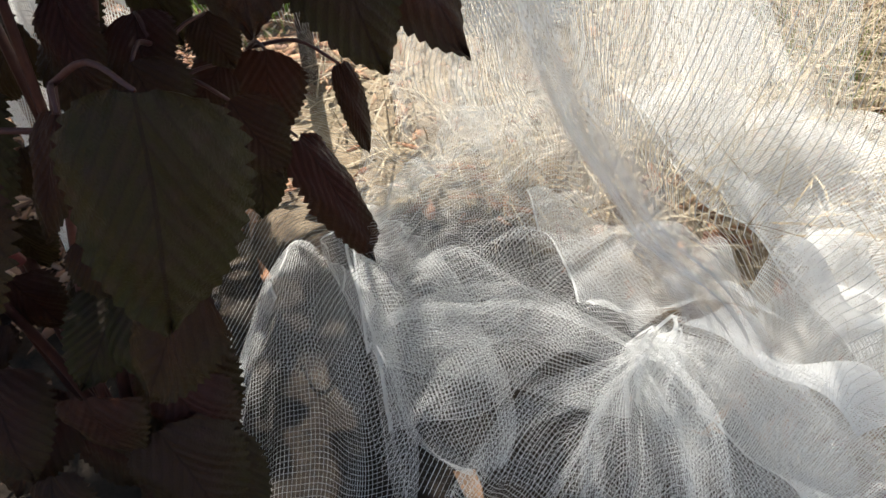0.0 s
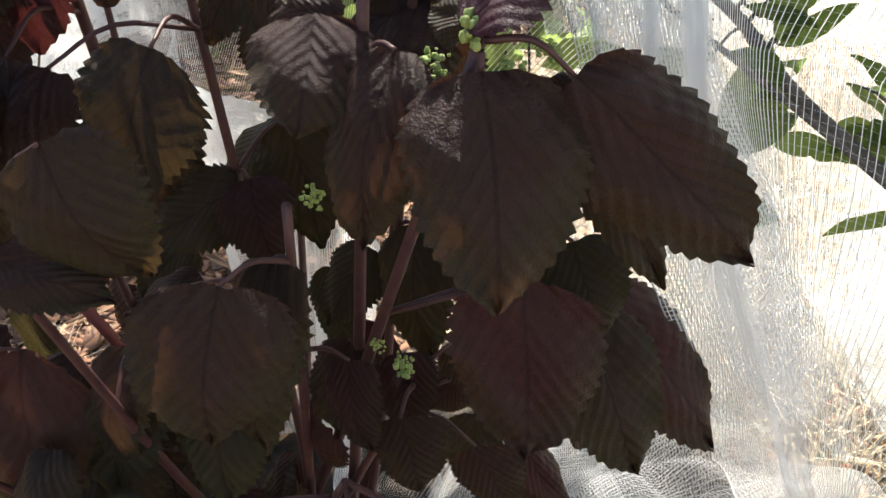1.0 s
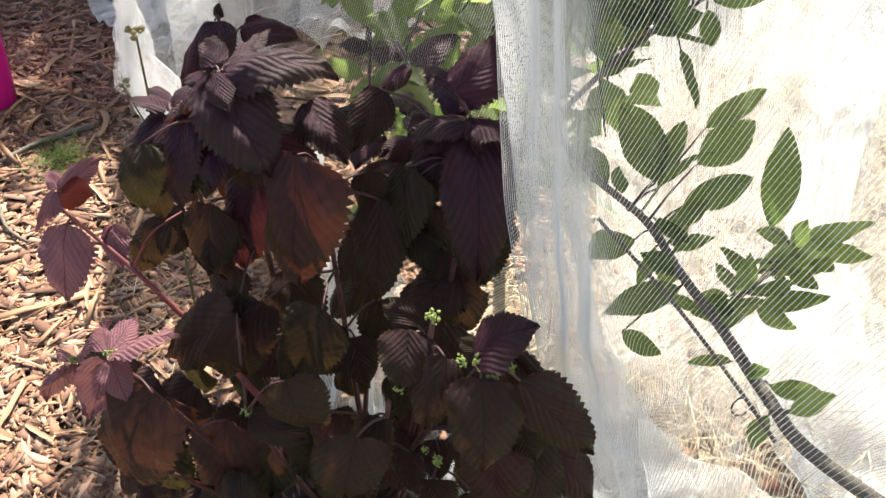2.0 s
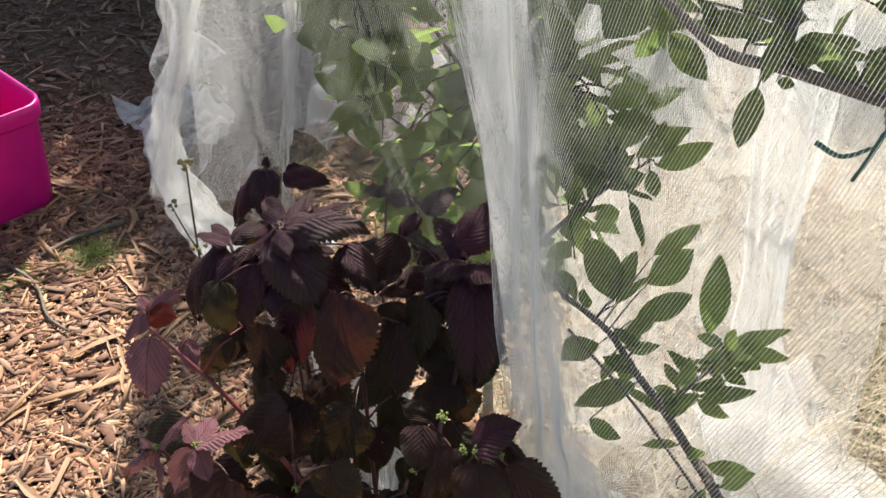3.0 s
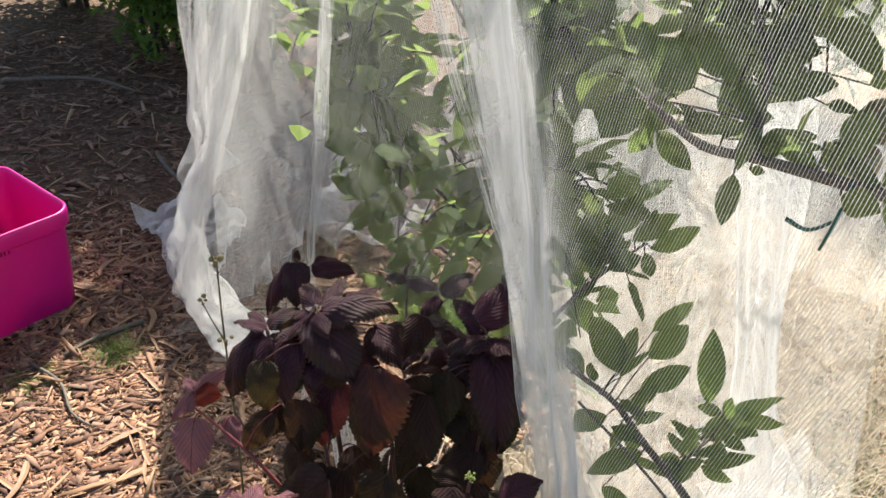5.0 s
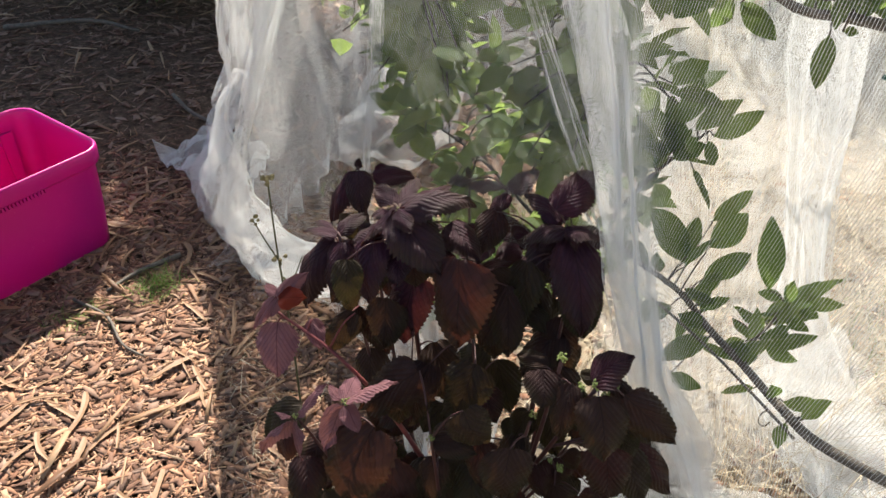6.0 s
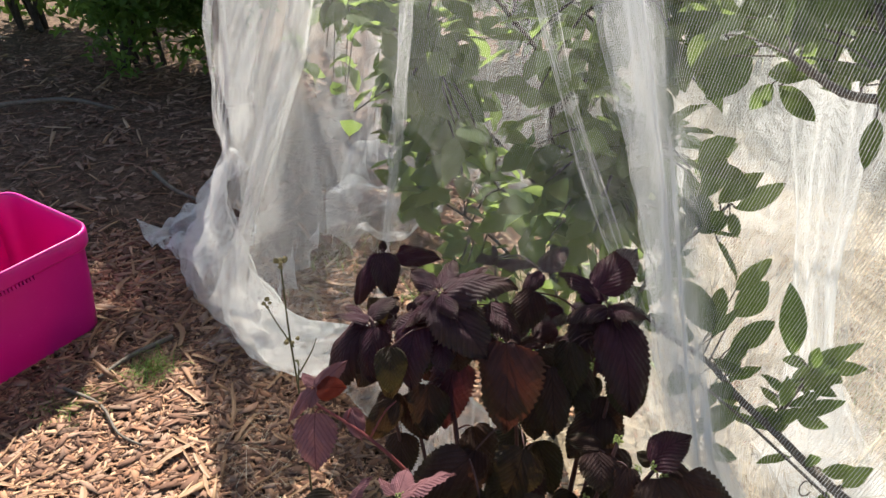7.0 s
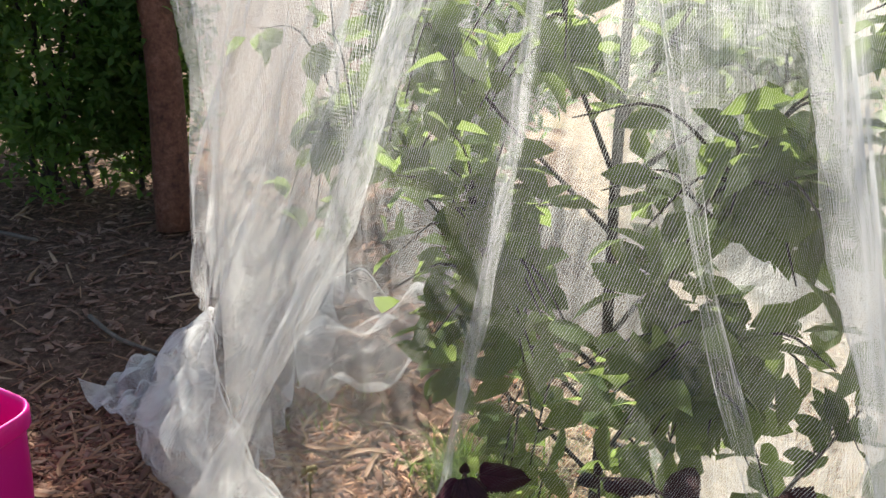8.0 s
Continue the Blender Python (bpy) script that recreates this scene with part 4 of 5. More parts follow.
net_part("trailing_hem", patch([(-1.12, 1.60, 0.0), (-1.18, 1.98, 0.0), (-1.50, 2.06, 0.0), (-1.56, 1.82, 0.0)], 170, 110, 0.060, 57, 0.008, 26.0), "crumpled trailing end of net on the mulch", 11, 0.0010, 0.0009, 0.8)
net_part("inner_hem", patch([(-1.05, 2.46, 0.03), (-0.68, 2.42, 0.16), (-0.62, 2.05, 0.0), (-0.95, 1.90, 0.0)], 150, 150, 0.10, 61, 0.012, 13.0), "sunlit hem crumpled on the ground inside", 12, 0.0008, 0.0006, 0.9)


# ---- purple perilla ----
perilla = thing("perilla_plant", (-0.08, 0.66, 0.0), "bushy dark purple perilla with drooping toothed leaves beside the net", "plant")
ROOT = Vector((-0.08, 0.66, 0.0))
leaf_rnd = random.Random(5)


def perilla_leaves(rows, facing=(0.05, -0.62, 0.70), sway=0.25, meshes=PERILLA):
    """Leaves from base to tip with their width."""
    for bx, by, bz, tx, ty, tz, w in rows:
        f = Vector(facing) + Vector((leaf_rnd.uniform(-1, 1), leaf_rnd.uniform(-1, 1), leaf_rnd.uniform(-0.5, 0.5))) * 0.22
        m = leaf_pose((bx, by, bz), (tx + 0.04 * (tx - bx), ty + 0.04 * (ty - by), tz + 0.04 * (tz - bz)), w * 1.10, f, leaf_rnd.uniform(-sway, sway))
        under(perilla, "leaf", leaf_rnd.choice(meshes), m)


def perilla_stems(specs, bases):
    """Stems from their lines; each leaf base gets a short stalk from the stem that passes nearest below it."""
    lines = [bend(points, 6) for points, r0, r1, material, label in specs]
    soups = [Soup() for _ in specs]
    for s, line, (points, r0, r1, material, label) in zip(soups, lines, specs):
        s.tube(line, r0, r1, 7)
    for b in bases:
        b = Vector(b)
        gap, k, near = min(((p - b).length + 0.5 * max(0, p.z - b.z + 0.015), i, p) for i, line in enumerate(lines) for p in line)
        middle = near.lerp(b, 0.55) + Vector((0, 0, 0.15 * gap))
        soups[k].tube(bend([near, middle, b], 4), 0.0017, 0.0010, 5)
    for s, (points, r0, r1, material, label) in zip(soups, specs):
        under(perilla, "stem", s.mesh("stem", material), None, label)


def bud(at, size=0.008, seed=0):
    r, s = random.Random(seed), Soup()
    for k in range(30):
        s.blob(Vector(at) + Vector((r.uniform(-1, 1), r.uniform(-1, 1), r.uniform(-0.3, 1.6))) * size * 1.1, size * r.uniform(0.16, 0.38), r.uniform(0.5, 1.3), 4, 6)
    under(perilla, "flower_bud", s.mesh("flower_bud", M_BUD), None, "small lime green flower bud")


CROWN = [
    (-0.200, 0.678, 0.841, -0.114, 0.720, 0.835, 0.054),
    (-0.202, 0.676, 0.837, -0.130, 0.631, 0.785, 0.068),
    (-0.209, 0.680, 0.836, -0.252, 0.660, 0.770, 0.047),
    (-0.232, 0.660, 0.794, -0.226, 0.625, 0.715, 0.058),
    (-0.211, 0.700, 0.829, -0.212, 0.770, 0.831, 0.034),
    (-0.217, 0.690, 0.834, -0.264, 0.740, 0.822, 0.028),
    (-0.200, 0.720, 0.824, -0.166, 0.780, 0.820, 0.032),
    (-0.200, 0.670, 0.843, -0.173, 0.645, 0.828, 0.025),
    (-0.181, 0.680, 0.730, -0.185, 0.650, 0.635, 0.059),
    (-0.152, 0.740, 0.789, -0.100, 0.710, 0.754, 0.049),
]
ROUND = [
    (-0.106, 0.640, 0.809, -0.094, 0.612, 0.691, 0.077),
    (-0.033, 0.710, 0.774, -0.031, 0.680, 0.693, 0.053),
    (-0.098, 0.780, 0.795, -0.109, 0.740, 0.746, 0.048),
    (-0.156, 0.600, 0.655, -0.166, 0.575, 0.554, 0.061),
    (-0.251, 0.680, 0.653, -0.213, 0.650, 0.602, 0.050),
    (-0.154, 0.680, 0.616, -0.119, 0.660, 0.531, 0.059),
    (-0.063, 0.700, 0.593, -0.030, 0.670, 0.529, 0.053),
    (-0.068, 0.660, 0.572, -0.043, 0.640, 0.531, 0.042),
]
RIGHT = [
    (-0.010, 0.745, 0.840, 0.030, 0.800, 0.875, 0.051),
    (0.012, 0.742, 0.820, 0.062, 0.730, 0.814, 0.042),
    (0.005, 0.742, 0.816, -0.042, 0.725, 0.795, 0.040),
    (0.017, 0.735, 0.807, 0.054, 0.665, 0.713, 0.064),
    (-0.014, 0.750, 0.797, -0.011, 0.710, 0.739, 0.050),
    (0.047, 0.730, 0.740, 0.051, 0.700, 0.684, 0.047),
    (-0.002, 0.760, 0.812, -0.068, 0.830, 0.793, 0.043),
    (0.009, 0.735, 0.825, 0.026, 0.720, 0.799, 0.020),
    (-0.094, 0.850, 0.783, -0.068, 0.900, 0.797, 0.041),
    (-0.096, 0.840, 0.788, -0.115, 0.820, 0.756, 0.034),
]
LEFT = [
    (-0.339, 0.900, 0.740, -0.272, 0.912, 0.734, 0.047),
    (-0.355, 0.876, 0.752, -0.330, 0.830, 0.702, 0.044),
    (-0.360, 0.875, 0.747, -0.389, 0.840, 0.665, 0.043),
    (-0.358, 0.880, 0.754, -0.357, 0.885, 0.770, 0.013),
    (-0.339, 0.745, 0.708, -0.368, 0.700, 0.605, 0.063),
    (-0.317, 0.730, 0.719, -0.308, 0.690, 0.651, 0.049),
    (-0.330, 0.740, 0.719, -0.390, 0.750, 0.706, 0.028),
    (-0.333, 0.750, 0.718, -0.301, 0.790, 0.731, 0.031),
    (-0.347, 0.760, 0.708, -0.386, 0.780, 0.705, 0.021),
    (-0.184, 0.920, 0.746, -0.210, 0.900, 0.746, 0.025),
    (-0.175, 0.910, 0.748, -0.112, 0.880, 0.769, 0.025),
    (-0.184, 0.920, 0.751, -0.186, 0.925, 0.769, 0.013),
]
PINK = [
    (-0.191, 0.473, 0.686, -0.132, 0.490, 0.722, 0.030),
    (-0.196, 0.475, 0.684, -0.196, 0.510, 0.691, 0.028),
    (-0.199, 0.475, 0.682, -0.229, 0.500, 0.674, 0.019),
    (-0.192, 0.470, 0.682, -0.170, 0.455, 0.659, 0.026),
    (-0.195, 0.468, 0.683, -0.215, 0.450, 0.614, 0.039),
    (-0.288, 0.503, 0.581, -0.274, 0.485, 0.528, 0.034),
    (-0.294, 0.503, 0.578, -0.345, 0.495, 0.500, 0.033),
    (-0.283, 0.505, 0.591, -0.251, 0.530, 0.638, 0.019),
    (-0.297, 0.505, 0.580, -0.331, 0.520, 0.563, 0.017),
]
RED = [
    (-0.354, 0.602, 0.701, -0.310, 0.600, 0.717, 0.031),
    (-0.357, 0.604, 0.702, -0.321, 0.630, 0.734, 0.022),
    (-0.360, 0.602, 0.699, -0.393, 0.590, 0.644, 0.020),
    (-0.359, 0.604, 0.703, -0.383, 0.620, 0.705, 0.017),
    (-0.355, 0.600, 0.699, -0.362, 0.590, 0.675, 0.018),
    (-0.358, 0.598, 0.659, -0.344, 0.560, 0.595, 0.057),
    (-0.310, 0.610, 0.670, -0.288, 0.590, 0.638, 0.026),
]
LOWER_RIGHT = [
    (0.087, 0.575, 0.722, 0.127, 0.600, 0.752, 0.034),
    (0.126, 0.578, 0.709, 0.195, 0.582, 0.650, 0.049),
    (0.097, 0.566, 0.710, 0.118, 0.532, 0.642, 0.061),
    (0.062, 0.575, 0.708, 0.060, 0.550, 0.639, 0.035),
    (0.025, 0.585, 0.711, 0.034, 0.550, 0.681, 0.049),
    (0.027, 0.600, 0.702, -0.016, 0.620, 0.690, 0.024),
    (0.118, 0.567, 0.626, 0.130, 0.556, 0.541, 0.060),
    (0.141, 0.630, 0.575, 0.209, 0.632, 0.497, 0.050),
    (0.108, 0.620, 0.686, 0.167, 0.600, 0.616, 0.032),
    (0.090, 0.580, 0.719, 0.070, 0.590, 0.720, 0.019),
    (0.130, 0.600, 0.626, 0.150, 0.590, 0.591, 0.040),
    (0.140, 0.615, 0.575, 0.176, 0.594, 0.507, 0.050),
]
UPPER_RIGHT = [
    (-0.026, 0.710, 0.765, -0.022, 0.685, 0.711, 0.040),
    (0.043, 0.700, 0.753, 0.057, 0.680, 0.694, 0.052),
    (-0.053, 0.690, 0.742, -0.036, 0.650, 0.657, 0.051),
    (-0.019, 0.720, 0.729, -0.003, 0.700, 0.660, 0.036),
    (-0.076, 0.700, 0.758, -0.055, 0.690, 0.717, 0.035),
    (0.004, 0.730, 0.707, -0.011, 0.710, 0.645, 0.033),
    (-0.067, 0.600, 0.676, -0.082, 0.570, 0.607, 0.063),
    (-0.131, 0.600, 0.654, -0.145, 0.580, 0.565, 0.047),
    (-0.130, 0.560, 0.679, -0.210, 0.550, 0.588, 0.061),
    (-0.209, 0.640, 0.715, -0.207, 0.620, 0.640, 0.052),
]
FRONT = [
    (-0.058, 0.520, 0.672, -0.034, 0.534, 0.609, 0.053),
    (-0.091, 0.510, 0.616, -0.036, 0.513, 0.608, 0.031),
    (-0.171, 0.560, 0.488, -0.171, 0.530, 0.358, 0.078),
    (-0.155, 0.470, 0.658, -0.187, 0.460, 0.514, 0.082),
    (0.006, 0.565, 0.604, 0.005, 0.545, 0.502, 0.042),
    (-0.046, 0.570, 0.569, -0.033, 0.550, 0.497, 0.045),
    (-0.110, 0.580, 0.492, -0.114, 0.560, 0.412, 0.044),
    (0.027, 0.680, 0.552, 0.047, 0.660, 0.475, 0.044),
    (-0.029, 0.680, 0.505, -0.013, 0.660, 0.455, 0.034),
    (-0.245, 0.560, 0.485, -0.259, 0.550, 0.394, 0.059),
    (0.060, 0.580, 0.507, 0.075, 0.570, 0.470, 0.039),
    (0.033, 0.580, 0.538, 0.049, 0.570, 0.491, 0.029),
    (0.095, 0.600, 0.478, 0.117, 0.600, 0.434, 0.036),
]
BASE = [
    (0.115, 0.485, 0.554, 0.117, 0.463, 0.464, 0.061),
    (0.108, 0.500, 0.457, 0.085, 0.480, 0.389, 0.051),
    (0.079, 0.700, 0.451, 0.073, 0.700, 0.384, 0.045),
    (0.068, 0.690, 0.398, 0.070, 0.676, 0.337, 0.040),
    (0.100, 0.680, 0.402, 0.141, 0.690, 0.296, 0.034),
    (0.125, 0.700, 0.446, 0.140, 0.700, 0.384, 0.017),
    (0.068, 0.500, 0.470, 0.076, 0.490, 0.445, 0.023),
    (0.073, 0.500, 0.531, 0.058, 0.490, 0.476, 0.022),
    (0.011, 0.500, 0.500, 0.016, 0.480, 0.422, 0.058),
    (0.004, 0.530, 0.616, 0.002, 0.510, 0.545, 0.064),
    (0.012, 0.620, 0.509, 0.010, 0.600, 0.458, 0.036),
    (0.045, 0.620, 0.511, 0.060, 0.600, 0.478, 0.036),
    (0.063, 0.660, 0.493, 0.079, 0.650, 0.467, 0.029),
    (0.067, 0.660, 0.463, 0.050, 0.650, 0.438, 0.028),
]
UPPER_LEFT = [
    (-0.254, 0.620, 0.782, -0.250, 0.600, 0.725, 0.040),
    (-0.259, 0.650, 0.761, -0.259, 0.630, 0.685, 0.037),
    (-0.222, 0.660, 0.769, -0.227, 0.640, 0.721, 0.048),
    (-0.200, 0.650, 0.700, -0.208, 0.630, 0.633, 0.049),
    (-0.260, 0.660, 0.670, -0.278, 0.640, 0.618, 0.043),
    (-0.184, 0.680, 0.773, -0.173, 0.660, 0.731, 0.050),
    (-0.247, 0.620, 0.692, -0.284, 0.610, 0.620, 0.037),
]
perilla_leaves(CROWN, (-0.10, -0.05, 1.0), 0.2)
perilla_leaves(ROUND, (0.0, -0.45, 0.8), 0.1, OLD)
perilla_leaves(RIGHT, (-0.10, -0.05, 1.0), 0.2)
perilla_leaves(LEFT, (-0.10, -0.05, 1.0), 0.2)
perilla_leaves(PINK, (-0.20, 0.35, 0.9), 0.1, SUNLIT)
perilla_leaves(RED[:1], (0.1, -0.5, 0.8), 0.1, RED_LEAF)
perilla_leaves(RED[1:], (0.1, -0.5, 0.8), 0.1, SUNLIT)
perilla_leaves([(*r[:6], r[6] * 1.45) for r in LOWER_RIGHT[:1]], (-0.25, -0.05, 1.0), 0.05)
perilla_leaves(LOWER_RIGHT[1:], (0.10, -0.62, 0.66), 0.12, OLD)
perilla_leaves(UPPER_RIGHT, (0.10, -0.70, 0.60), 0.15, OLD)
perilla_leaves(UPPER_LEFT, (0.10, -0.62, 0.66), 0.12, OLD)
perilla_leaves(FRONT, (0.10, -0.62, 0.66), 0.12, OLD)
perilla_leaves(BASE, (0.20, -0.45, 0.70), 0.10, OLD)


def whorl(at, count, size, seed, droop=0.55):
    """Leaves that spread and droop round the tip of a shoot, small ones in the middle."""
    r = random.Random(seed)
    start, rows = r.uniform(0, 6.28), []
    for k in range(count):
        w = start + 6.283 * k / count * 1.62 + r.uniform(-0.3, 0.3)
        s = size * (0.45 + 0.65 * (k + 1) / count) * r.uniform(0.85, 1.1)
        low = droop * (0.1 + 0.9 * k / count) * r.uniform(0.7, 1.3)
        b = Vector(at) + Vector((math.cos(w) * 0.012, math.sin(w) * 0.012, -0.05 * k / count))
        way = Vector((math.cos(w), math.sin(w), -low)).normalized()
        b = b + way * 0.018 * (k / count)
        q = b + way * s
        rows.append((*b, *q, s * r.uniform(0.66, 0.8)))
    perilla_leaves(rows, (0.0, -0.15, 1.0), 0.25)


for k, at in enumerate([(-0.204, 0.690, 0.822), (0.007, 0.755, 0.805), (-0.30, 0.80, 0.70), (-0.12, 0.84, 0.73), (-0.05, 0.80, 0.75)]):
    whorl(at, 7, 0.062, 300 + k)


def inner_leaves(count, xs, ys, zs, sizes, meshes):
    """Drooping leaves inside the bush, behind those of its outer face."""
    for k in range(count):
        x, y, z = leaf_rnd.uniform(*xs), leaf_rnd.uniform(*ys), leaf_rnd.uniform(*zs)
        y -= 0.30 * x
        way = Vector((leaf_rnd.uniform(-0.6, 0.6), leaf_rnd.uniform(-0.8, 0.2), leaf_rnd.uniform(-1.1, -0.3))).normalized()
        size = leaf_rnd.uniform(*sizes)
        perilla_leaves([(x, y, z, x + way.x * size, y + way.y * size, z + way.z * size, size * 0.74)], meshes=meshes)


inner_leaves(16, (-0.34, 0.06), (0.63, 0.74), (0.50, 0.74), (0.05, 0.08), OLD)
inner_leaves(24, (-0.34, 0.05), (0.58, 0.72), (0.22, 0.52), (0.05, 0.085), OLD)
inner_leaves(40, (-0.40, -0.10), (0.46, 0.60), (0.14, 0.50), (0.055, 0.09), OLD)
inner_leaves(30, (-0.22, 0.06), (0.50, 0.62), (0.10, 0.42), (0.055, 0.09), OLD)

CROWN_NODE, RIGHT_NODE, LEFT_NODE, TOP_NODE, PAIR_NODE = (-0.204, 0.679, 0.833), (0.007, 0.745, 0.817), (-0.356, 0.878, 0.757), (-0.182, 0.920, 0.747), (-0.328, 0.742, 0.724)
PINK_NODE, RED_NODE, LOW_NODE, SIDE_NODE, FRONT_NODE = (-0.194, 0.473, 0.683), (-0.364, 0.603, 0.676), (0.094, 0.573, 0.718), (0.046, 0.585, 0.735), (-0.095, 0.510, 0.617)


def from_root(node, lean=0.0, low=0.0):
    """A stem's line that climbs from the root and straightens towards its tip."""
    q = Vector(node)
    side = Vector((lean, 0.02, 0.0))
    return [ROOT + Vector((0.3 * lean, 0, low)), ROOT.lerp(q, 0.30) + side + Vector((0, 0, 0.02)), ROOT.lerp(q, 0.66) + side * 0.6, q]


perilla_stems([
    (from_root(CROWN_NODE, -0.02), 0.0065, 0.0028, M_STEM, ""),
    (from_root(RIGHT_NODE, 0.03), 0.0065, 0.0028, M_STEM, ""),
    (from_root(LEFT_NODE, -0.04), 0.005, 0.0022, M_STEM, ""),
    (from_root(PAIR_NODE, -0.05), 0.005, 0.0022, M_STEM, ""),
    (from_root(TOP_NODE, 0.0), 0.005, 0.002, M_STEM, ""),
    (from_root((-0.10, 0.66, 0.79), 0.02), 0.005, 0.0022, M_STEM, ""),
    (from_root(PINK_NODE, -0.05), 0.0055, 0.0022, M_STEM, ""),
    (from_root((-0.288, 0.505, 0.590), -0.05), 0.0045, 0.0020, M_STEM, ""),
    ([(-0.10, 0.64, 0.30), (-0.18, 0.60, 0.52), (-0.26, 0.59, 0.63), RED_NODE], 0.0045, 0.0018, M_RED_STEM, "reddish side shoot"),
    (from_root(LOW_NODE, -0.03), 0.006, 0.0024, M_STEM, ""),
    (from_root(SIDE_NODE, 0.02), 0.006, 0.0024, M_STEM, ""),
    (from_root((0.03, 0.68, 0.76), 0.03), 0.005, 0.0022, M_STEM, ""),
    (from_root(FRONT_NODE, -0.02), 0.005, 0.0022, M_STEM, ""),
    (from_root((0.02, 0.56, 0.64), 0.0), 0.0045, 0.0022, M_STEM, ""),
    (from_root((0.055, 0.61, 0.50), -0.03), 0.005, 0.0022, M_STEM, ""),
    (from_root((0.06, 0.52, 0.53), -0.04), 0.0045, 0.0020, M_STEM, ""),
    (from_root((0.06, 0.72, 0.44), -0.03), 0.004, 0.0018, M_STEM, ""),
    (from_root((-0.18, 0.48, 0.50), -0.05), 0.0045, 0.0020, M_STEM, ""),
], [r[:3] for group in (CROWN, ROUND, RIGHT, LEFT, PINK, RED, LOWER_RIGHT, UPPER_RIGHT, UPPER_LEFT, FRONT, BASE) for r in group])
for k, (at, size) in enumerate([(CROWN_NODE, 0.003), (RIGHT_NODE, 0.0035), (PINK_NODE, 0.0035), ((-0.288, 0.503, 0.590), 0.0035), (RED_NODE, 0.003),
                                (LOW_NODE, 0.0055), ((0.105, 0.575, 0.705), 0.004), ((0.075, 0.580, 0.70), 0.004), (SIDE_NODE, 0.005), (FRONT_NODE, 0.004),
                                ((0.063, 0.576, 0.546), 0.0045), ((0.050, 0.578, 0.555), 0.003), ((0.019, 0.584, 0.626), 0.004), ((0.115, 0.585, 0.71), 0.0035)]):
    bud(at, size, 60 + k)


# ---- dry weed ----
weed = thing("dry_weed", (-0.565, 0.95, 0.0), "thin dry weed stalk with small seed heads at the net corner", "weed")
s = Soup()
s.tube(bend([(-0.565, 0.95, 0.0), (-0.575, 0.965, 0.25), (-0.60, 0.99, 0.45), (-0.61, 1.004, 0.60)], 5), 0.0026, 0.0016, 6)
s.tube(bend([(-0.59, 0.985, 0.42), (-0.62, 0.985, 0.47), (-0.645, 0.99, 0.51)], 4), 0.0018, 0.0012, 5)
s.tube(bend([(-0.58, 0.97, 0.36), (-0.545, 0.965, 0.43), (-0.53, 0.965, 0.47)], 4), 0.0018, 0.0010, 5)
s.tube(bend([(-0.58, 0.97, 0.40), (-0.565, 0.95, 0.41), (-0.56, 0.93, 0.36)], 4), 0.003, 0.0010, 5)
under(weed, "stalk", s.mesh("stalk", M_WEED))
head_rnd = random.Random(3)
for at, count in (((-0.61, 1.004, 0.605), 9), ((-0.647, 0.99, 0.512), 4), ((-0.595, 0.985, 0.43), 6)):
    for k in range(count):
        s = Soup()
        s.blob(Vector(at) + Vector((head_rnd.uniform(-0.014, 0.014), head_rnd.uniform(-0.01, 0.01), head_rnd.uniform(-0.004, 0.008))), head_rnd.uniform(0.003, 0.006), 0.8, 4, 5)
        under(weed, "seed_head", s.mesh("seed_head", M_SEED))


# ---- fruit tree with long shoots ----
fruit_tree = thing("fruit_tree", (0.98, 0.85, 0.0), "young apple tree under the net with grey branches and green leaves", "tree")
tree_rnd = random.Random(8)


def branch(owner, points, r0, r1, material=M_TWIG, knots=0.0):
    s, line = Soup(), bend(points, 6)
    s.tube(line, r0, r1, 8)
    if knots:
        for p in line[2::4]:
            s.blob(p, r1 * 1.5 + knots, 0.8, 4, 6)
    under(owner, "branch", s.mesh("branch", material))
    return line


def fruit_leaves(owner, rows, meshes, line, facing=(0.0, -0.5, 0.8), sway=0.7):
    for bx, by, bz, tx, ty, tz, w in rows:
        s = Soup()
        f = Vector(facing) + Vector((tree_rnd.uniform(-1, 1), tree_rnd.uniform(-1, 1), tree_rnd.uniform(-1, 1))) * 0.35
        back = max(0.0, front_line(bx, bz) + 0.045 - by, front_line(tx, tz) + 0.045 - ty)
        by, ty = by + back, ty + back
        under(owner, "leaf", tree_rnd.choice(meshes), leaf_pose((bx, by, bz), (tx, ty, tz), w * 0.88, f, tree_rnd.uniform(-sway, sway)))
        near = min(line, key=lambda p: (p - Vector((bx, by, bz))).length)
        s.tube(bend([near, (near + Vector((bx, by, bz))) / 2 + Vector((0, 0, 0.006)), (bx, by, bz)], 3), 0.0016, 0.0010, 5)
        under(owner, "leaf_stalk", s.mesh("leaf_stalk", M_TWIG))


SHOOT_A = [
    (0.229, 0.903, 0.556, 0.157, 0.832, 0.546, 0.041),
    (0.162, 0.936, 0.576, 0.119, 0.891, 0.562, 0.056),
    (0.183, 0.851, 0.508, 0.233, 0.837, 0.509, 0.033),
    (0.177, 0.934, 0.617, 0.224, 0.908, 0.619, 0.024),
    (0.166, 0.944, 0.659, 0.102, 0.987, 0.719, 0.063),
    (0.170, 0.940, 0.655, 0.216, 0.993, 0.686, 0.059),
    (0.202, 0.965, 0.621, 0.267, 1.016, 0.653, 0.043),
    (0.202, 1.007, 0.655, 0.249, 1.063, 0.697, 0.053),
    (0.198, 1.033, 0.689, 0.249, 1.085, 0.728, 0.035),
    (0.169, 0.951, 0.667, 0.174, 1.008, 0.706, 0.042),
]
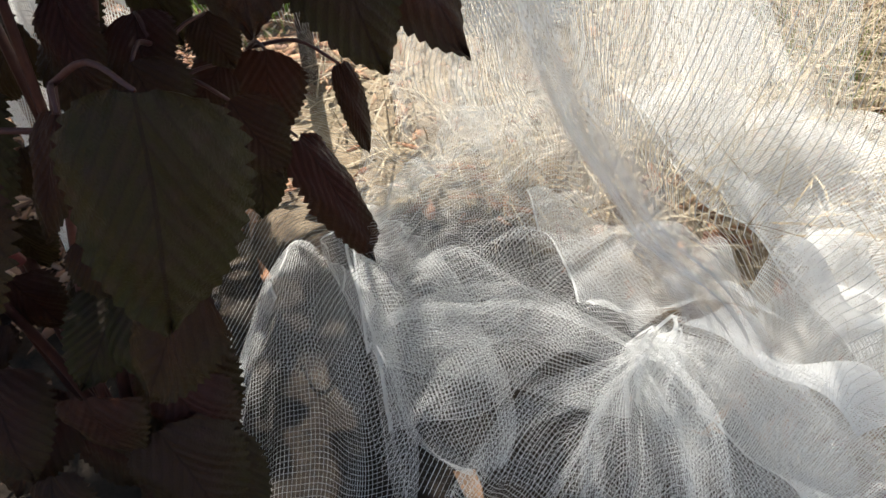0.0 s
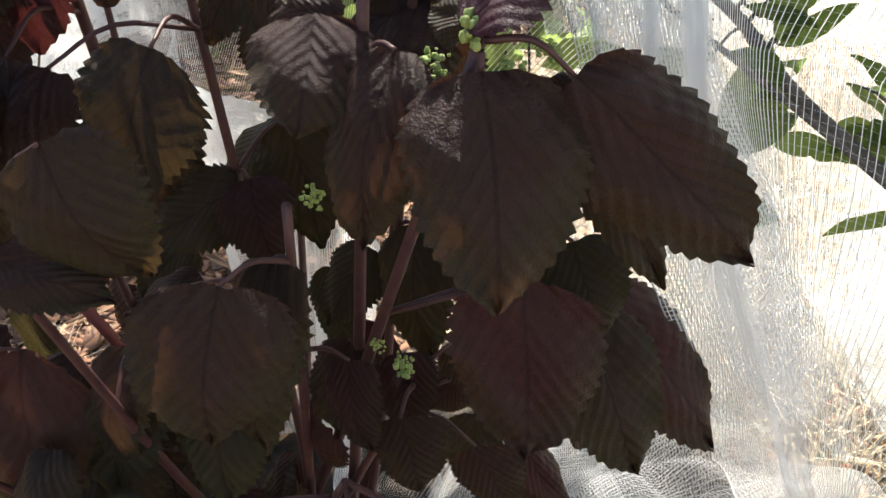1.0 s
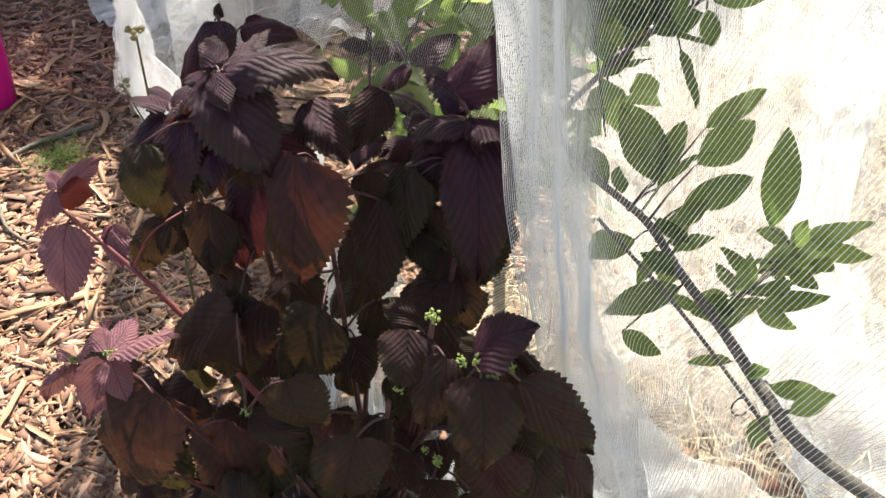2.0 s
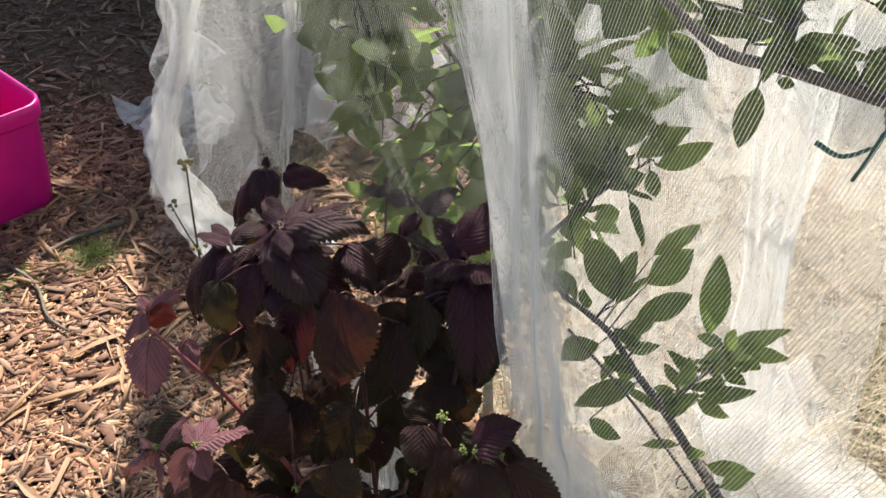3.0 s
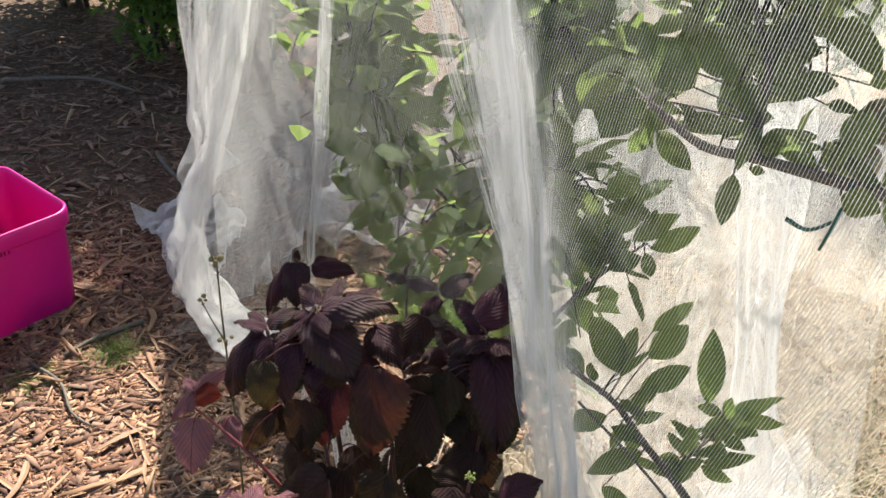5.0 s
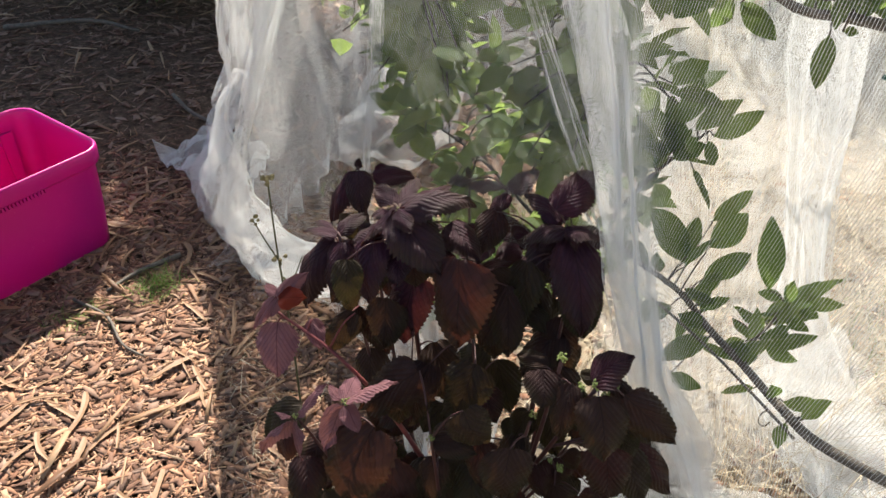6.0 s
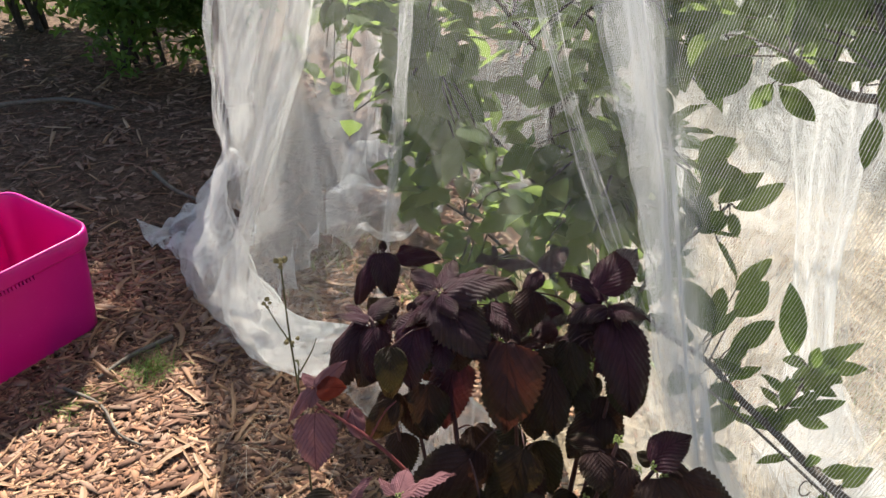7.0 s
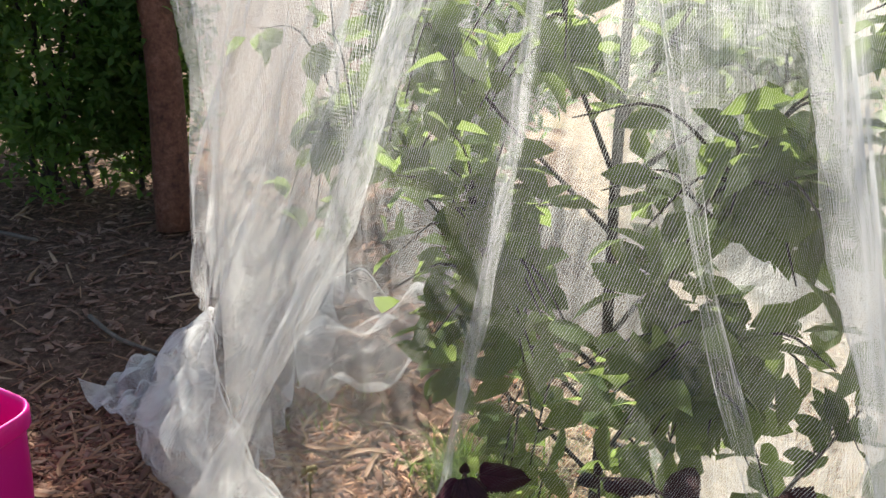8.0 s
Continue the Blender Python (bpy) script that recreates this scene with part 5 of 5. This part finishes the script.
SHOOT_A2 = [
    (0.308, 1.013, 0.591, 0.288, 1.089, 0.685, 0.050),
    (0.342, 1.019, 0.573, 0.418, 1.058, 0.610, 0.048),
    (0.365, 1.028, 0.571, 0.427, 1.027, 0.584, 0.028),
    (0.310, 0.976, 0.550, 0.368, 1.009, 0.596, 0.050),
    (0.318, 0.936, 0.540, 0.393, 0.968, 0.556, 0.031),
    (0.317, 0.926, 0.543, 0.366, 0.915, 0.540, 0.030),
    (0.260, 0.952, 0.565, 0.290, 0.913, 0.556, 0.026),
]
SHOOT_B = [
    (0.105, 1.007, 0.854, 0.134, 1.030, 0.932, 0.043),
    (0.140, 1.010, 0.854, 0.198, 1.039, 0.901, 0.046),
    (0.168, 1.017, 0.845, 0.229, 1.033, 0.891, 0.036),
    (0.121, 0.986, 0.819, 0.099, 1.017, 0.871, 0.040),
    (0.107, 0.984, 0.818, 0.059, 0.992, 0.839, 0.028),
    (0.116, 0.974, 0.820, 0.159, 0.993, 0.843, 0.035),
    (0.139, 0.977, 0.821, 0.178, 0.968, 0.823, 0.027),
    (0.149, 0.979, 0.805, 0.183, 0.941, 0.766, 0.035),
]
SHOOT_C = [
    (0.256, 0.630, 1.167, 0.246, 0.590, 1.135, 0.025),
    (0.246, 0.710, 1.147, 0.168, 0.666, 1.151, 0.023),
    (0.181, 0.711, 1.151, 0.140, 0.692, 1.165, 0.033),
    (0.339, 0.695, 1.135, 0.374, 0.686, 1.131, 0.045),
    (0.378, 0.711, 1.136, 0.418, 0.696, 1.126, 0.051),
    (0.170, 0.721, 1.173, 0.108, 0.697, 1.186, 0.060),
]
HANG = [
    (0.244, 0.700, 1.126, 0.245, 0.690, 1.073, 0.028),
    (0.157, 0.800, 1.119, 0.202, 0.790, 1.086, 0.032),
    (0.149, 0.800, 1.121, 0.131, 0.800, 1.087, 0.025),
    (0.258, 0.740, 1.123, 0.273, 0.740, 1.123, 0.014),
    (0.256, 0.800, 1.193, 0.302, 0.820, 1.186, 0.031),
    (0.319, 0.760, 1.159, 0.350, 0.750, 1.124, 0.035),
    (0.343, 0.740, 1.207, 0.345, 0.730, 1.156, 0.039),
    (0.288, 0.780, 1.136, 0.257, 0.780, 1.128, 0.026),
    (0.083, 0.860, 1.154, 0.059, 0.850, 1.112, 0.046),
    (0.125, 0.900, 1.129, 0.086, 0.880, 1.063, 0.061),
]
SHOOT_C2 = [
    (0.259, 0.751, 1.142, 0.316, 0.813, 1.142, 0.036),
    (0.286, 0.833, 1.186, 0.323, 0.832, 1.194, 0.039),
    (0.262, 0.803, 1.159, 0.219, 0.827, 1.164, 0.043),
    (0.319, 0.844, 1.167, 0.352, 0.839, 1.164, 0.029),
    (0.364, 0.925, 1.170, 0.396, 0.926, 1.189, 0.035),
    (0.186, 0.780, 1.182, 0.129, 0.785, 1.209, 0.065),
    (0.225, 0.834, 1.182, 0.178, 0.848, 1.227, 0.069),
    (0.262, 0.886, 1.182, 0.274, 0.902, 1.234, 0.059),
    (0.083, 0.807, 1.144, 0.131, 0.806, 1.179, 0.037),
    (0.231, 0.735, 1.152, 0.193, 0.761, 1.162, 0.035),
    (0.108, 0.828, 1.185, 0.067, 0.810, 1.158, 0.038),
]
branch(fruit_tree, [(0.98, 0.85, 0.0), (0.97, 0.86, 0.4), (1.0, 0.88, 0.9), (0.96, 0.95, 1.6), (0.95, 1.0, 2.2)], 0.035, 0.018)
line_a = branch(fruit_tree, [(0.97, 0.86, 0.36), (0.62, 0.72, 0.50), (0.411, 0.742, 0.540), (0.347, 0.812, 0.530), (0.287, 0.875, 0.540), (0.224, 0.914, 0.567), (0.170, 0.930, 0.612), (0.10, 0.925, 0.655)], 0.009, 0.004, M_TWIG, 0.0008)
fruit_leaves(fruit_tree, SHOOT_A, FRUIT, line_a)
line_a2 = branch(fruit_tree, [(0.275, 0.885, 0.543), (0.30, 0.93, 0.555), (0.33, 0.985, 0.565), (0.345, 1.02, 0.575)], 0.004, 0.002)
fruit_leaves(fruit_tree, SHOOT_A2, FRUIT, line_a2)
branch(fruit_tree, [(0.119, 0.890, 0.629), (0.230, 0.843, 0.583), (0.318, 0.783, 0.553), (0.360, 0.743, 0.545)], 0.0022, 0.0022)
branch(fruit_tree, [(0.347, 0.80, 0.53), (0.372, 0.80, 0.53), (0.40, 0.822, 0.535)], 0.003, 0.002)
line_b = branch(fruit_tree, [(0.10, 0.925, 0.655), (0.045, 0.935, 0.70), (0.075, 0.955, 0.765), (0.104, 0.973, 0.802), (0.155, 1.018, 0.847)], 0.004, 0.002)
fruit_leaves(fruit_tree, SHOOT_B, FRUIT, line_b)
line_c = branch(fruit_tree, [(0.98, 0.88, 1.0), (0.65, 0.78, 1.08), (0.408, 0.742, 1.121), (0.331, 0.739, 1.130), (0.261, 0.730, 1.140), (0.208, 0.722, 1.146), (0.150, 0.725, 1.178)], 0.009, 0.004, M_TWIG, 0.0006)
fruit_leaves(fruit_tree, SHOOT_C, FRUIT, line_c)
fruit_leaves(fruit_tree, HANG, FRUIT, line_c, (0.1, -0.7, 0.6), 0.3)
line_c2 = branch(fruit_tree, [(0.261, 0.730, 1.140), (0.257, 0.80, 1.150), (0.255, 0.87, 1.185), (0.22, 0.95, 1.25), (0.2, 1.1, 1.4)], 0.005, 0.003)
fruit_leaves(fruit_tree, SHOOT_C2, FRUIT, line_c2)


def spur_leaves(owner, line, start, count, size):
    """Small leaves in loose tufts along a twig."""
    rows = []
    for k in range(count):
        p = line[tree_rnd.randint(start, len(line) - 1)]
        way = Vector((tree_rnd.uniform(-1, 1), tree_rnd.uniform(-0.5, 0.8), tree_rnd.uniform(-0.5, 1.0))).normalized()
        b = p + way * 0.012
        q = b + way * size * tree_rnd.uniform(0.6, 1.15)
        rows.append((*b, *q, size * tree_rnd.uniform(0.4, 0.58)))
    fruit_leaves(owner, rows, FRUIT, line)


spur_leaves(fruit_tree, line_a, 14, 24, 0.052)
spur_leaves(fruit_tree, line_a2, 4, 18, 0.052)
spur_leaves(fruit_tree, line_b, 4, 20, 0.052)
spur_leaves(fruit_tree, line_c, 10, 12, 0.06)
spur_leaves(fruit_tree, line_c2, 8, 12, 0.065)
s = Soup()
s.tube([Vector((0.325 + 0.008 * math.cos(w), 0.79, 0.523 + 0.016 * math.sin(w))) for w in np.linspace(0.5, 6.0, 10)], 0.0012, 0.0012, 5)
under(fruit_tree, "tie", s.mesh("tie", M_TWIG), None, "small loop of wire tie on a twig")


def apples():
    for at, r in (((0.362, 0.850, 1.108), 0.030), ((0.385, 0.870, 1.151), 0.029)):
        s = Soup()
        rings, n = 10, 14
        for i in range(rings + 1):
            w = math.pi * i / rings
            rad = math.sin(w) * (1 + 0.06 * math.cos(w))
            z = math.cos(w) * 0.9 - 0.28 * math.exp(-(w / 0.45) ** 2) + 0.15 * math.exp(-((math.pi - w) / 0.4) ** 2)
            for j in range(n):
                q = 2 * math.pi * j / n
                s.v.append(Vector(at) + Vector((math.cos(q) * rad, math.sin(q) * rad, z)) * r)
        for i in range(rings):
            for j in range(n):
                s.f.append((i * n + j, (i + 1) * n + j, (i + 1) * n + (j + 1) % n, i * n + (j + 1) % n))
        fruit = under(fruit_tree, "apple", s.mesh("apple", M_APPLE), None, "ripening green and red apple")
        s = Soup()
        s.tube([Vector(at) + Vector((0, 0, r * 0.6)), Vector(at) + Vector((0.003, 0, r * 1.3)), Vector((at[0], 0.80, 1.16))], 0.0012, 0.001, 5)
        under(fruit, "stalk", s.mesh("stalk", M_TWIG))


apples()


# ---- green plant tie on the branch ----
plant_tie = thing("plant_tie", (0.345, 0.70, 1.14), "dark green plastic plant tie hanging from an apple branch", "plant tie")
for points in ([(0.352, 0.735, 1.135), (0.345, 0.700, 1.125), (0.340, 0.690, 1.100), (0.336, 0.690, 1.078)], [(0.300, 0.700, 1.098), (0.322, 0.695, 1.094), (0.343, 0.698, 1.108)]):
    s = Soup()
    s.tube(bend(points, 5), 0.0024, 0.0016, 6)
    under(plant_tie, "strap", s.mesh("strap", M_HOSE))


# ---- second tree inside the net ----
def leafy_tree(name, foot, trunk, limbs, crowns, count, size, meshes, bark, r, label, seed, parts=290):
    """A trunk with limbs and leaves set along twigs that grow from the limbs into the crown."""
    t, rnd = thing(name, foot, label, "tree"), random.Random(seed)
    s = Soup()
    s.tube(bend(trunk, 6), r, r * 0.55, 12)
    under(t, "trunk", s.mesh("trunk", bark))
    anchors = []
    for limb in limbs:
        s, line = Soup(), bend(limb, 6)
        s.tube(line, r * 0.42, r * 0.12, 7)
        under(t, "branch", s.mesh("branch", bark))
        anchors += line[3:]
    twigs, rows = Soup(), []
    while len(rows) < count:
        c, rad = rnd.choice(crowns)
        p = Vector(c) + Vector((rnd.uniform(-1, 1) * rad[0], rnd.uniform(-1, 1) * rad[1], rnd.uniform(-1, 1) * rad[2]))
        near = min(anchors, key=lambda a: (a - p).length)
        sag = (p + near) / 2 + Vector((0, 0, 0.25 * (p - near).length))
        line = bend([near, sag, p], 4)
        twigs.tube(line, 0.0035, 0.0012, 5, False)
        for k in range(rnd.randint(6, 10)):
            q = line[rnd.randint(2, len(line) - 1)]
            way = Vector((rnd.uniform(-1, 1), rnd.uniform(-1, 1), rnd.uniform(-0.9, 0.6))).normalized()
            b = q + way * rnd.uniform(0.005, 0.03)
            rows.append((b, b + way * size * rnd.uniform(0.6, 1.2), size * rnd.uniform(0.52, 0.72)))
    tagged(under(t, "twig_mass", twigs.mesh("twig_mass", bark)), kind="stuff")
    for b, q, w in rows[:parts]:
        under(t, "leaf", rnd.choice(meshes), leaf_pose(b, q, w, (rnd.uniform(-0.6, 0.6), rnd.uniform(-0.7, 0.3), 0.8), rnd.uniform(-0.8, 0.8)))
    if len(rows) > parts:
        joined(t, "crown", rows[parts:], meshes[0].materials[0], seed)
    return t


def joined(owner, name, rows, material, seed):
    """Many small folded leaves in one mesh."""
    rnd = random.Random(seed)
    verts, faces, uvs = [], [], []
    for b, q, w in rows:
        m = leaf_pose(b, q, w, (rnd.uniform(-0.8, 0.8), rnd.uniform(-0.8, 0.8), 1.0), rnd.uniform(-0.8, 0.8))
        k = len(verts)
        for x, y, z in ((0, 0, 0), (-0.42, 0.35, 0.10), (0.42, 0.35, 0.10), (0, 0.45, 0.02), (-0.30, 0.72, 0.06), (0.30, 0.72, 0.06), (0, 1, -0.08)):
            verts.append(tuple(m @ Vector((x, y, z))))
            uvs.append((0.5 + x, y))
        faces += [(k, k + 3, k + 1), (k, k + 2, k + 3), (k + 1, k + 3, k + 6, k + 4), (k + 3, k + 2, k + 5, k + 6)]
    me = bpy.data.meshes.new(name)
    me.from_pydata(verts, [], faces)
    layer = me.uv_layers.new(name="UVMap")
    for loop in me.loops:
        layer.data[loop.index].uv = uvs[loop.vertex_index]
    me.materials.append(material)
    me.shade_smooth()
    ob = under(owner, name, me)
    return tagged(ob, kind="stuff")


leafy_tree("fruit_tree", (-0.12, 1.40, 0.0), [(-0.12, 1.40, 0), (-0.14, 1.38, 0.5), (-0.19, 1.36, 1.1), (-0.24, 1.38, 2.0)],
           [[(-0.13, 1.39, 0.4), (-0.1, 1.32, 0.55), (-0.06, 1.22, 0.7), (-0.02, 1.1, 0.85)], [(-0.15, 1.38, 0.7), (-0.1, 1.3, 0.85), (-0.05, 1.22, 0.98), (-0.05, 1.08, 1.12)],
            [(-0.14, 1.38, 0.5), (-0.26, 1.34, 0.65), (-0.36, 1.25, 0.8), (-0.38, 1.15, 0.95)], [(-0.13, 1.39, 0.35), (-0.3, 1.4, 0.5), (-0.45, 1.38, 0.6)],
            [(-0.18, 1.36, 1.0), (-0.28, 1.4, 1.2), (-0.32, 1.28, 1.4)], [(-0.19, 1.36, 1.1), (-0.1, 1.4, 1.3), (-0.05, 1.3, 1.5)], [(-0.18, 1.36, 1.0), (0.05, 1.35, 1.2), (0.25, 1.08, 1.32)], [(-0.17, 1.37, 0.9), (-0.4, 1.55, 1.05), (-0.52, 1.5, 1.2)], [(-0.14, 1.38, 0.6), (-0.5, 1.6, 0.8), (-0.8, 1.85, 0.95)]],
           [((-0.08, 1.05, 1.08), (0.13, 0.13, 0.22)), ((-0.05, 1.08, 0.92), (0.15, 0.14, 0.2)), ((-0.22, 1.12, 0.82), (0.12, 0.12, 0.14)), ((-0.02, 1.10, 0.75), (0.13, 0.12, 0.16)), ((-0.30, 1.17, 1.06), (0.18, 0.12, 0.14)),
            ((-0.16, 1.30, 0.45), (0.26, 0.2, 0.16)), ((-0.40, 1.25, 1.0), (0.14, 0.10, 0.25)), ((-0.45, 1.36, 0.72), (0.13, 0.12, 0.14)), ((-0.30, 1.45, 1.30), (0.12, 0.10, 0.12)), ((-0.02, 1.40, 1.22), (0.12, 0.10, 0.12)),
            ((-0.52, 1.52, 1.10), (0.14, 0.16, 0.28)), ((-0.58, 1.66, 1.15), (0.14, 0.16, 0.3)), ((0.10, 0.96, 1.24), (0.14, 0.07, 0.09)), ((0.27, 0.92, 1.30), (0.13, 0.09, 0.09)), ((0.22, 1.0, 1.36), (0.2, 0.1, 0.12)), ((0.45, 0.95, 1.30), (0.12, 0.1, 0.12)), ((0.12, 1.02, 1.15), (0.14, 0.08, 0.08)), ((0.30, 0.98, 1.17), (0.12, 0.08, 0.09)), ((0.20, 1.12, 1.07), (0.15, 0.08, 0.06)),
            ((-0.78, 1.78, 1.05), (0.14, 0.16, 0.26)), ((-0.80, 1.95, 0.80), (0.14, 0.16, 0.22))],
           1900, 0.078, FRUIT, M_DARK_BARK, 0.013, "leafy fruit tree with dark green leaves standing inside the net", 14)


# ---- shrubs and trees behind ----
def shrub(foot, radii, height, count, leaf, seed, label):
    rnd = random.Random(seed)
    t = thing("shrub", foot, label, "shrub")
    f = Vector(foot)
    rows = []
    for k in range(9):
        s = Soup()
        top = f + Vector((rnd.uniform(-0.8, 0.8) * radii[0], rnd.uniform(-0.8, 0.8) * radii[1], height * rnd.uniform(0.6, 0.95)))
        line = bend([f + Vector((rnd.uniform(-0.1, 0.1), rnd.uniform(-0.1, 0.1), 0)), (f + top) / 2 + Vector((rnd.uniform(-0.1, 0.1), 0, 0.1)), top], 5)
        s.tube(line, 0.014, 0.004, 6)
        under(t, "branch", s.mesh("branch", M_DARK_BARK))
    while len(rows) < count:
        d = Vector((rnd.gauss(0, 1), rnd.gauss(0, 1), rnd.gauss(0, 1))).normalized()
        k = rnd.uniform(0.25, 1.0) ** 0.5
        lump = 0.75 + 0.35 * noise.noise((d.x * 2.2 + seed, d.y * 2.2, d.z * 2.2))
        c = f + Vector((d.x * radii[0] * k * lump, d.y * radii[1] * k * lump, height * 0.44 + d.z * height * 0.54 * k * lump))
        if c.z < 0.03:
            c.z = rnd.uniform(0.03, 0.25)
        for _ in range(7):
            way = Vector((rnd.uniform(-1, 1), rnd.uniform(-1, 1), rnd.uniform(-0.8, 0.8))).normalized()
            b = c + Vector((rnd.uniform(-1, 1), rnd.uniform(-1, 1), rnd.uniform(-1, 1))) * 0.05
            rows.append((b, b + way * leaf * rnd.uniform(0.6, 1.2), leaf * rnd.uniform(0.35, 0.55)))
    joined(t, "foliage", rows, M_SHRUB_LEAF, seed)


shrub((-2.55, 3.30, 0.0), (0.70, 0.55, 0), 1.8, 12000, 0.06, 71, "dense dark green shrub at the edge of the mulch")
shrub((-2.12, 3.42, 0.0), (0.36, 0.36, 0), 1.6, 7000, 0.055, 72, "dense dark green shrub in shade beside a trunk")
shrub((-3.5, 3.7, 0.0), (0.8, 0.7, 0), 2.0, 6000, 0.08, 73, "dark green shrub in the shaded corner")
shrub((-0.75, 4.05, 0.0), (0.75, 0.45, 0), 2.1, 5200, 0.09, 74, "sunlit green shrub beyond the net")
shrub((0.45, 4.2, 0.0), (0.7, 0.42, 0), 1.9, 4600, 0.09, 75, "sunlit green shrub beyond the net")
shrub((1.75, 4.2, 0.0), (0.8, 0.5, 0), 2.0, 4600, 0.09, 76, "sunlit green shrub beyond the net")


def shade_tree(foot, top, r, crowns, count, leaf, bark, label, seed):
    rnd = random.Random(seed)
    f, q = Vector(foot), Vector(top)
    t = thing("tree", foot, label, "tree")
    s = Soup()
    line = bend([f, f + Vector((-0.13, 0.24, 0.95)), f + Vector((-0.55, 0.55, 1.9)), q], 6)
    s.tube(line, r, r * 0.5, 14)
    under(t, "trunk", s.mesh("trunk", bark))
    rows = []
    for c, rad in crowns:
        s = Soup()
        s.tube(bend([line[-6], (line[-6] + Vector(c)) / 2 + Vector((0, 0, 0.2)), c], 5), r * 0.4, r * 0.1, 7)
        under(t, "branch", s.mesh("branch", bark))
    while len(rows) < count:
        c, rad = rnd.choice(crowns)
        d = Vector((rnd.gauss(0, 1), rnd.gauss(0, 1), rnd.gauss(0, 1))).normalized() * rad * rnd.random() ** 0.45
        if noise.noise((d.x * 3.2 + seed, d.y * 3.2, d.z * 3.2)) < 0.08:
            continue
        for _ in range(8):
            b = Vector(c) + d + Vector((rnd.uniform(-1, 1), rnd.uniform(-1, 1), rnd.uniform(-1, 1))) * 0.1
            way = Vector((rnd.uniform(-1, 1), rnd.uniform(-1, 1), rnd.uniform(-1, 0.5))).normalized()
            rows.append((b, b + way * leaf * rnd.uniform(0.6, 1.2), leaf * rnd.uniform(0.35, 0.5)))
    joined(t, "crown", rows, M_SHRUB_LEAF, seed)


# The crown is unseen above the view, its balls placed to shade mulch and net.
shade_tree((-1.86, 3.02, 0.0), (-3.20, 4.70, 3.6), 0.080, [((-2.80, 5.55, 3.5), 0.62), ((-3.75, 5.85, 3.5), 0.9), ((-2.9, 6.75, 4.4), 1.2), ((-4.3, 6.5, 4.2), 1.2), ((-2.92, 4.96, 3.4), 0.58), ((-2.47, 4.66, 3.4), 0.34), ((-3.42, 5.20, 3.4), 0.66)], 8200, 0.12, M_BARK, "reddish-brown tree trunk standing among dark shrubs", 81)
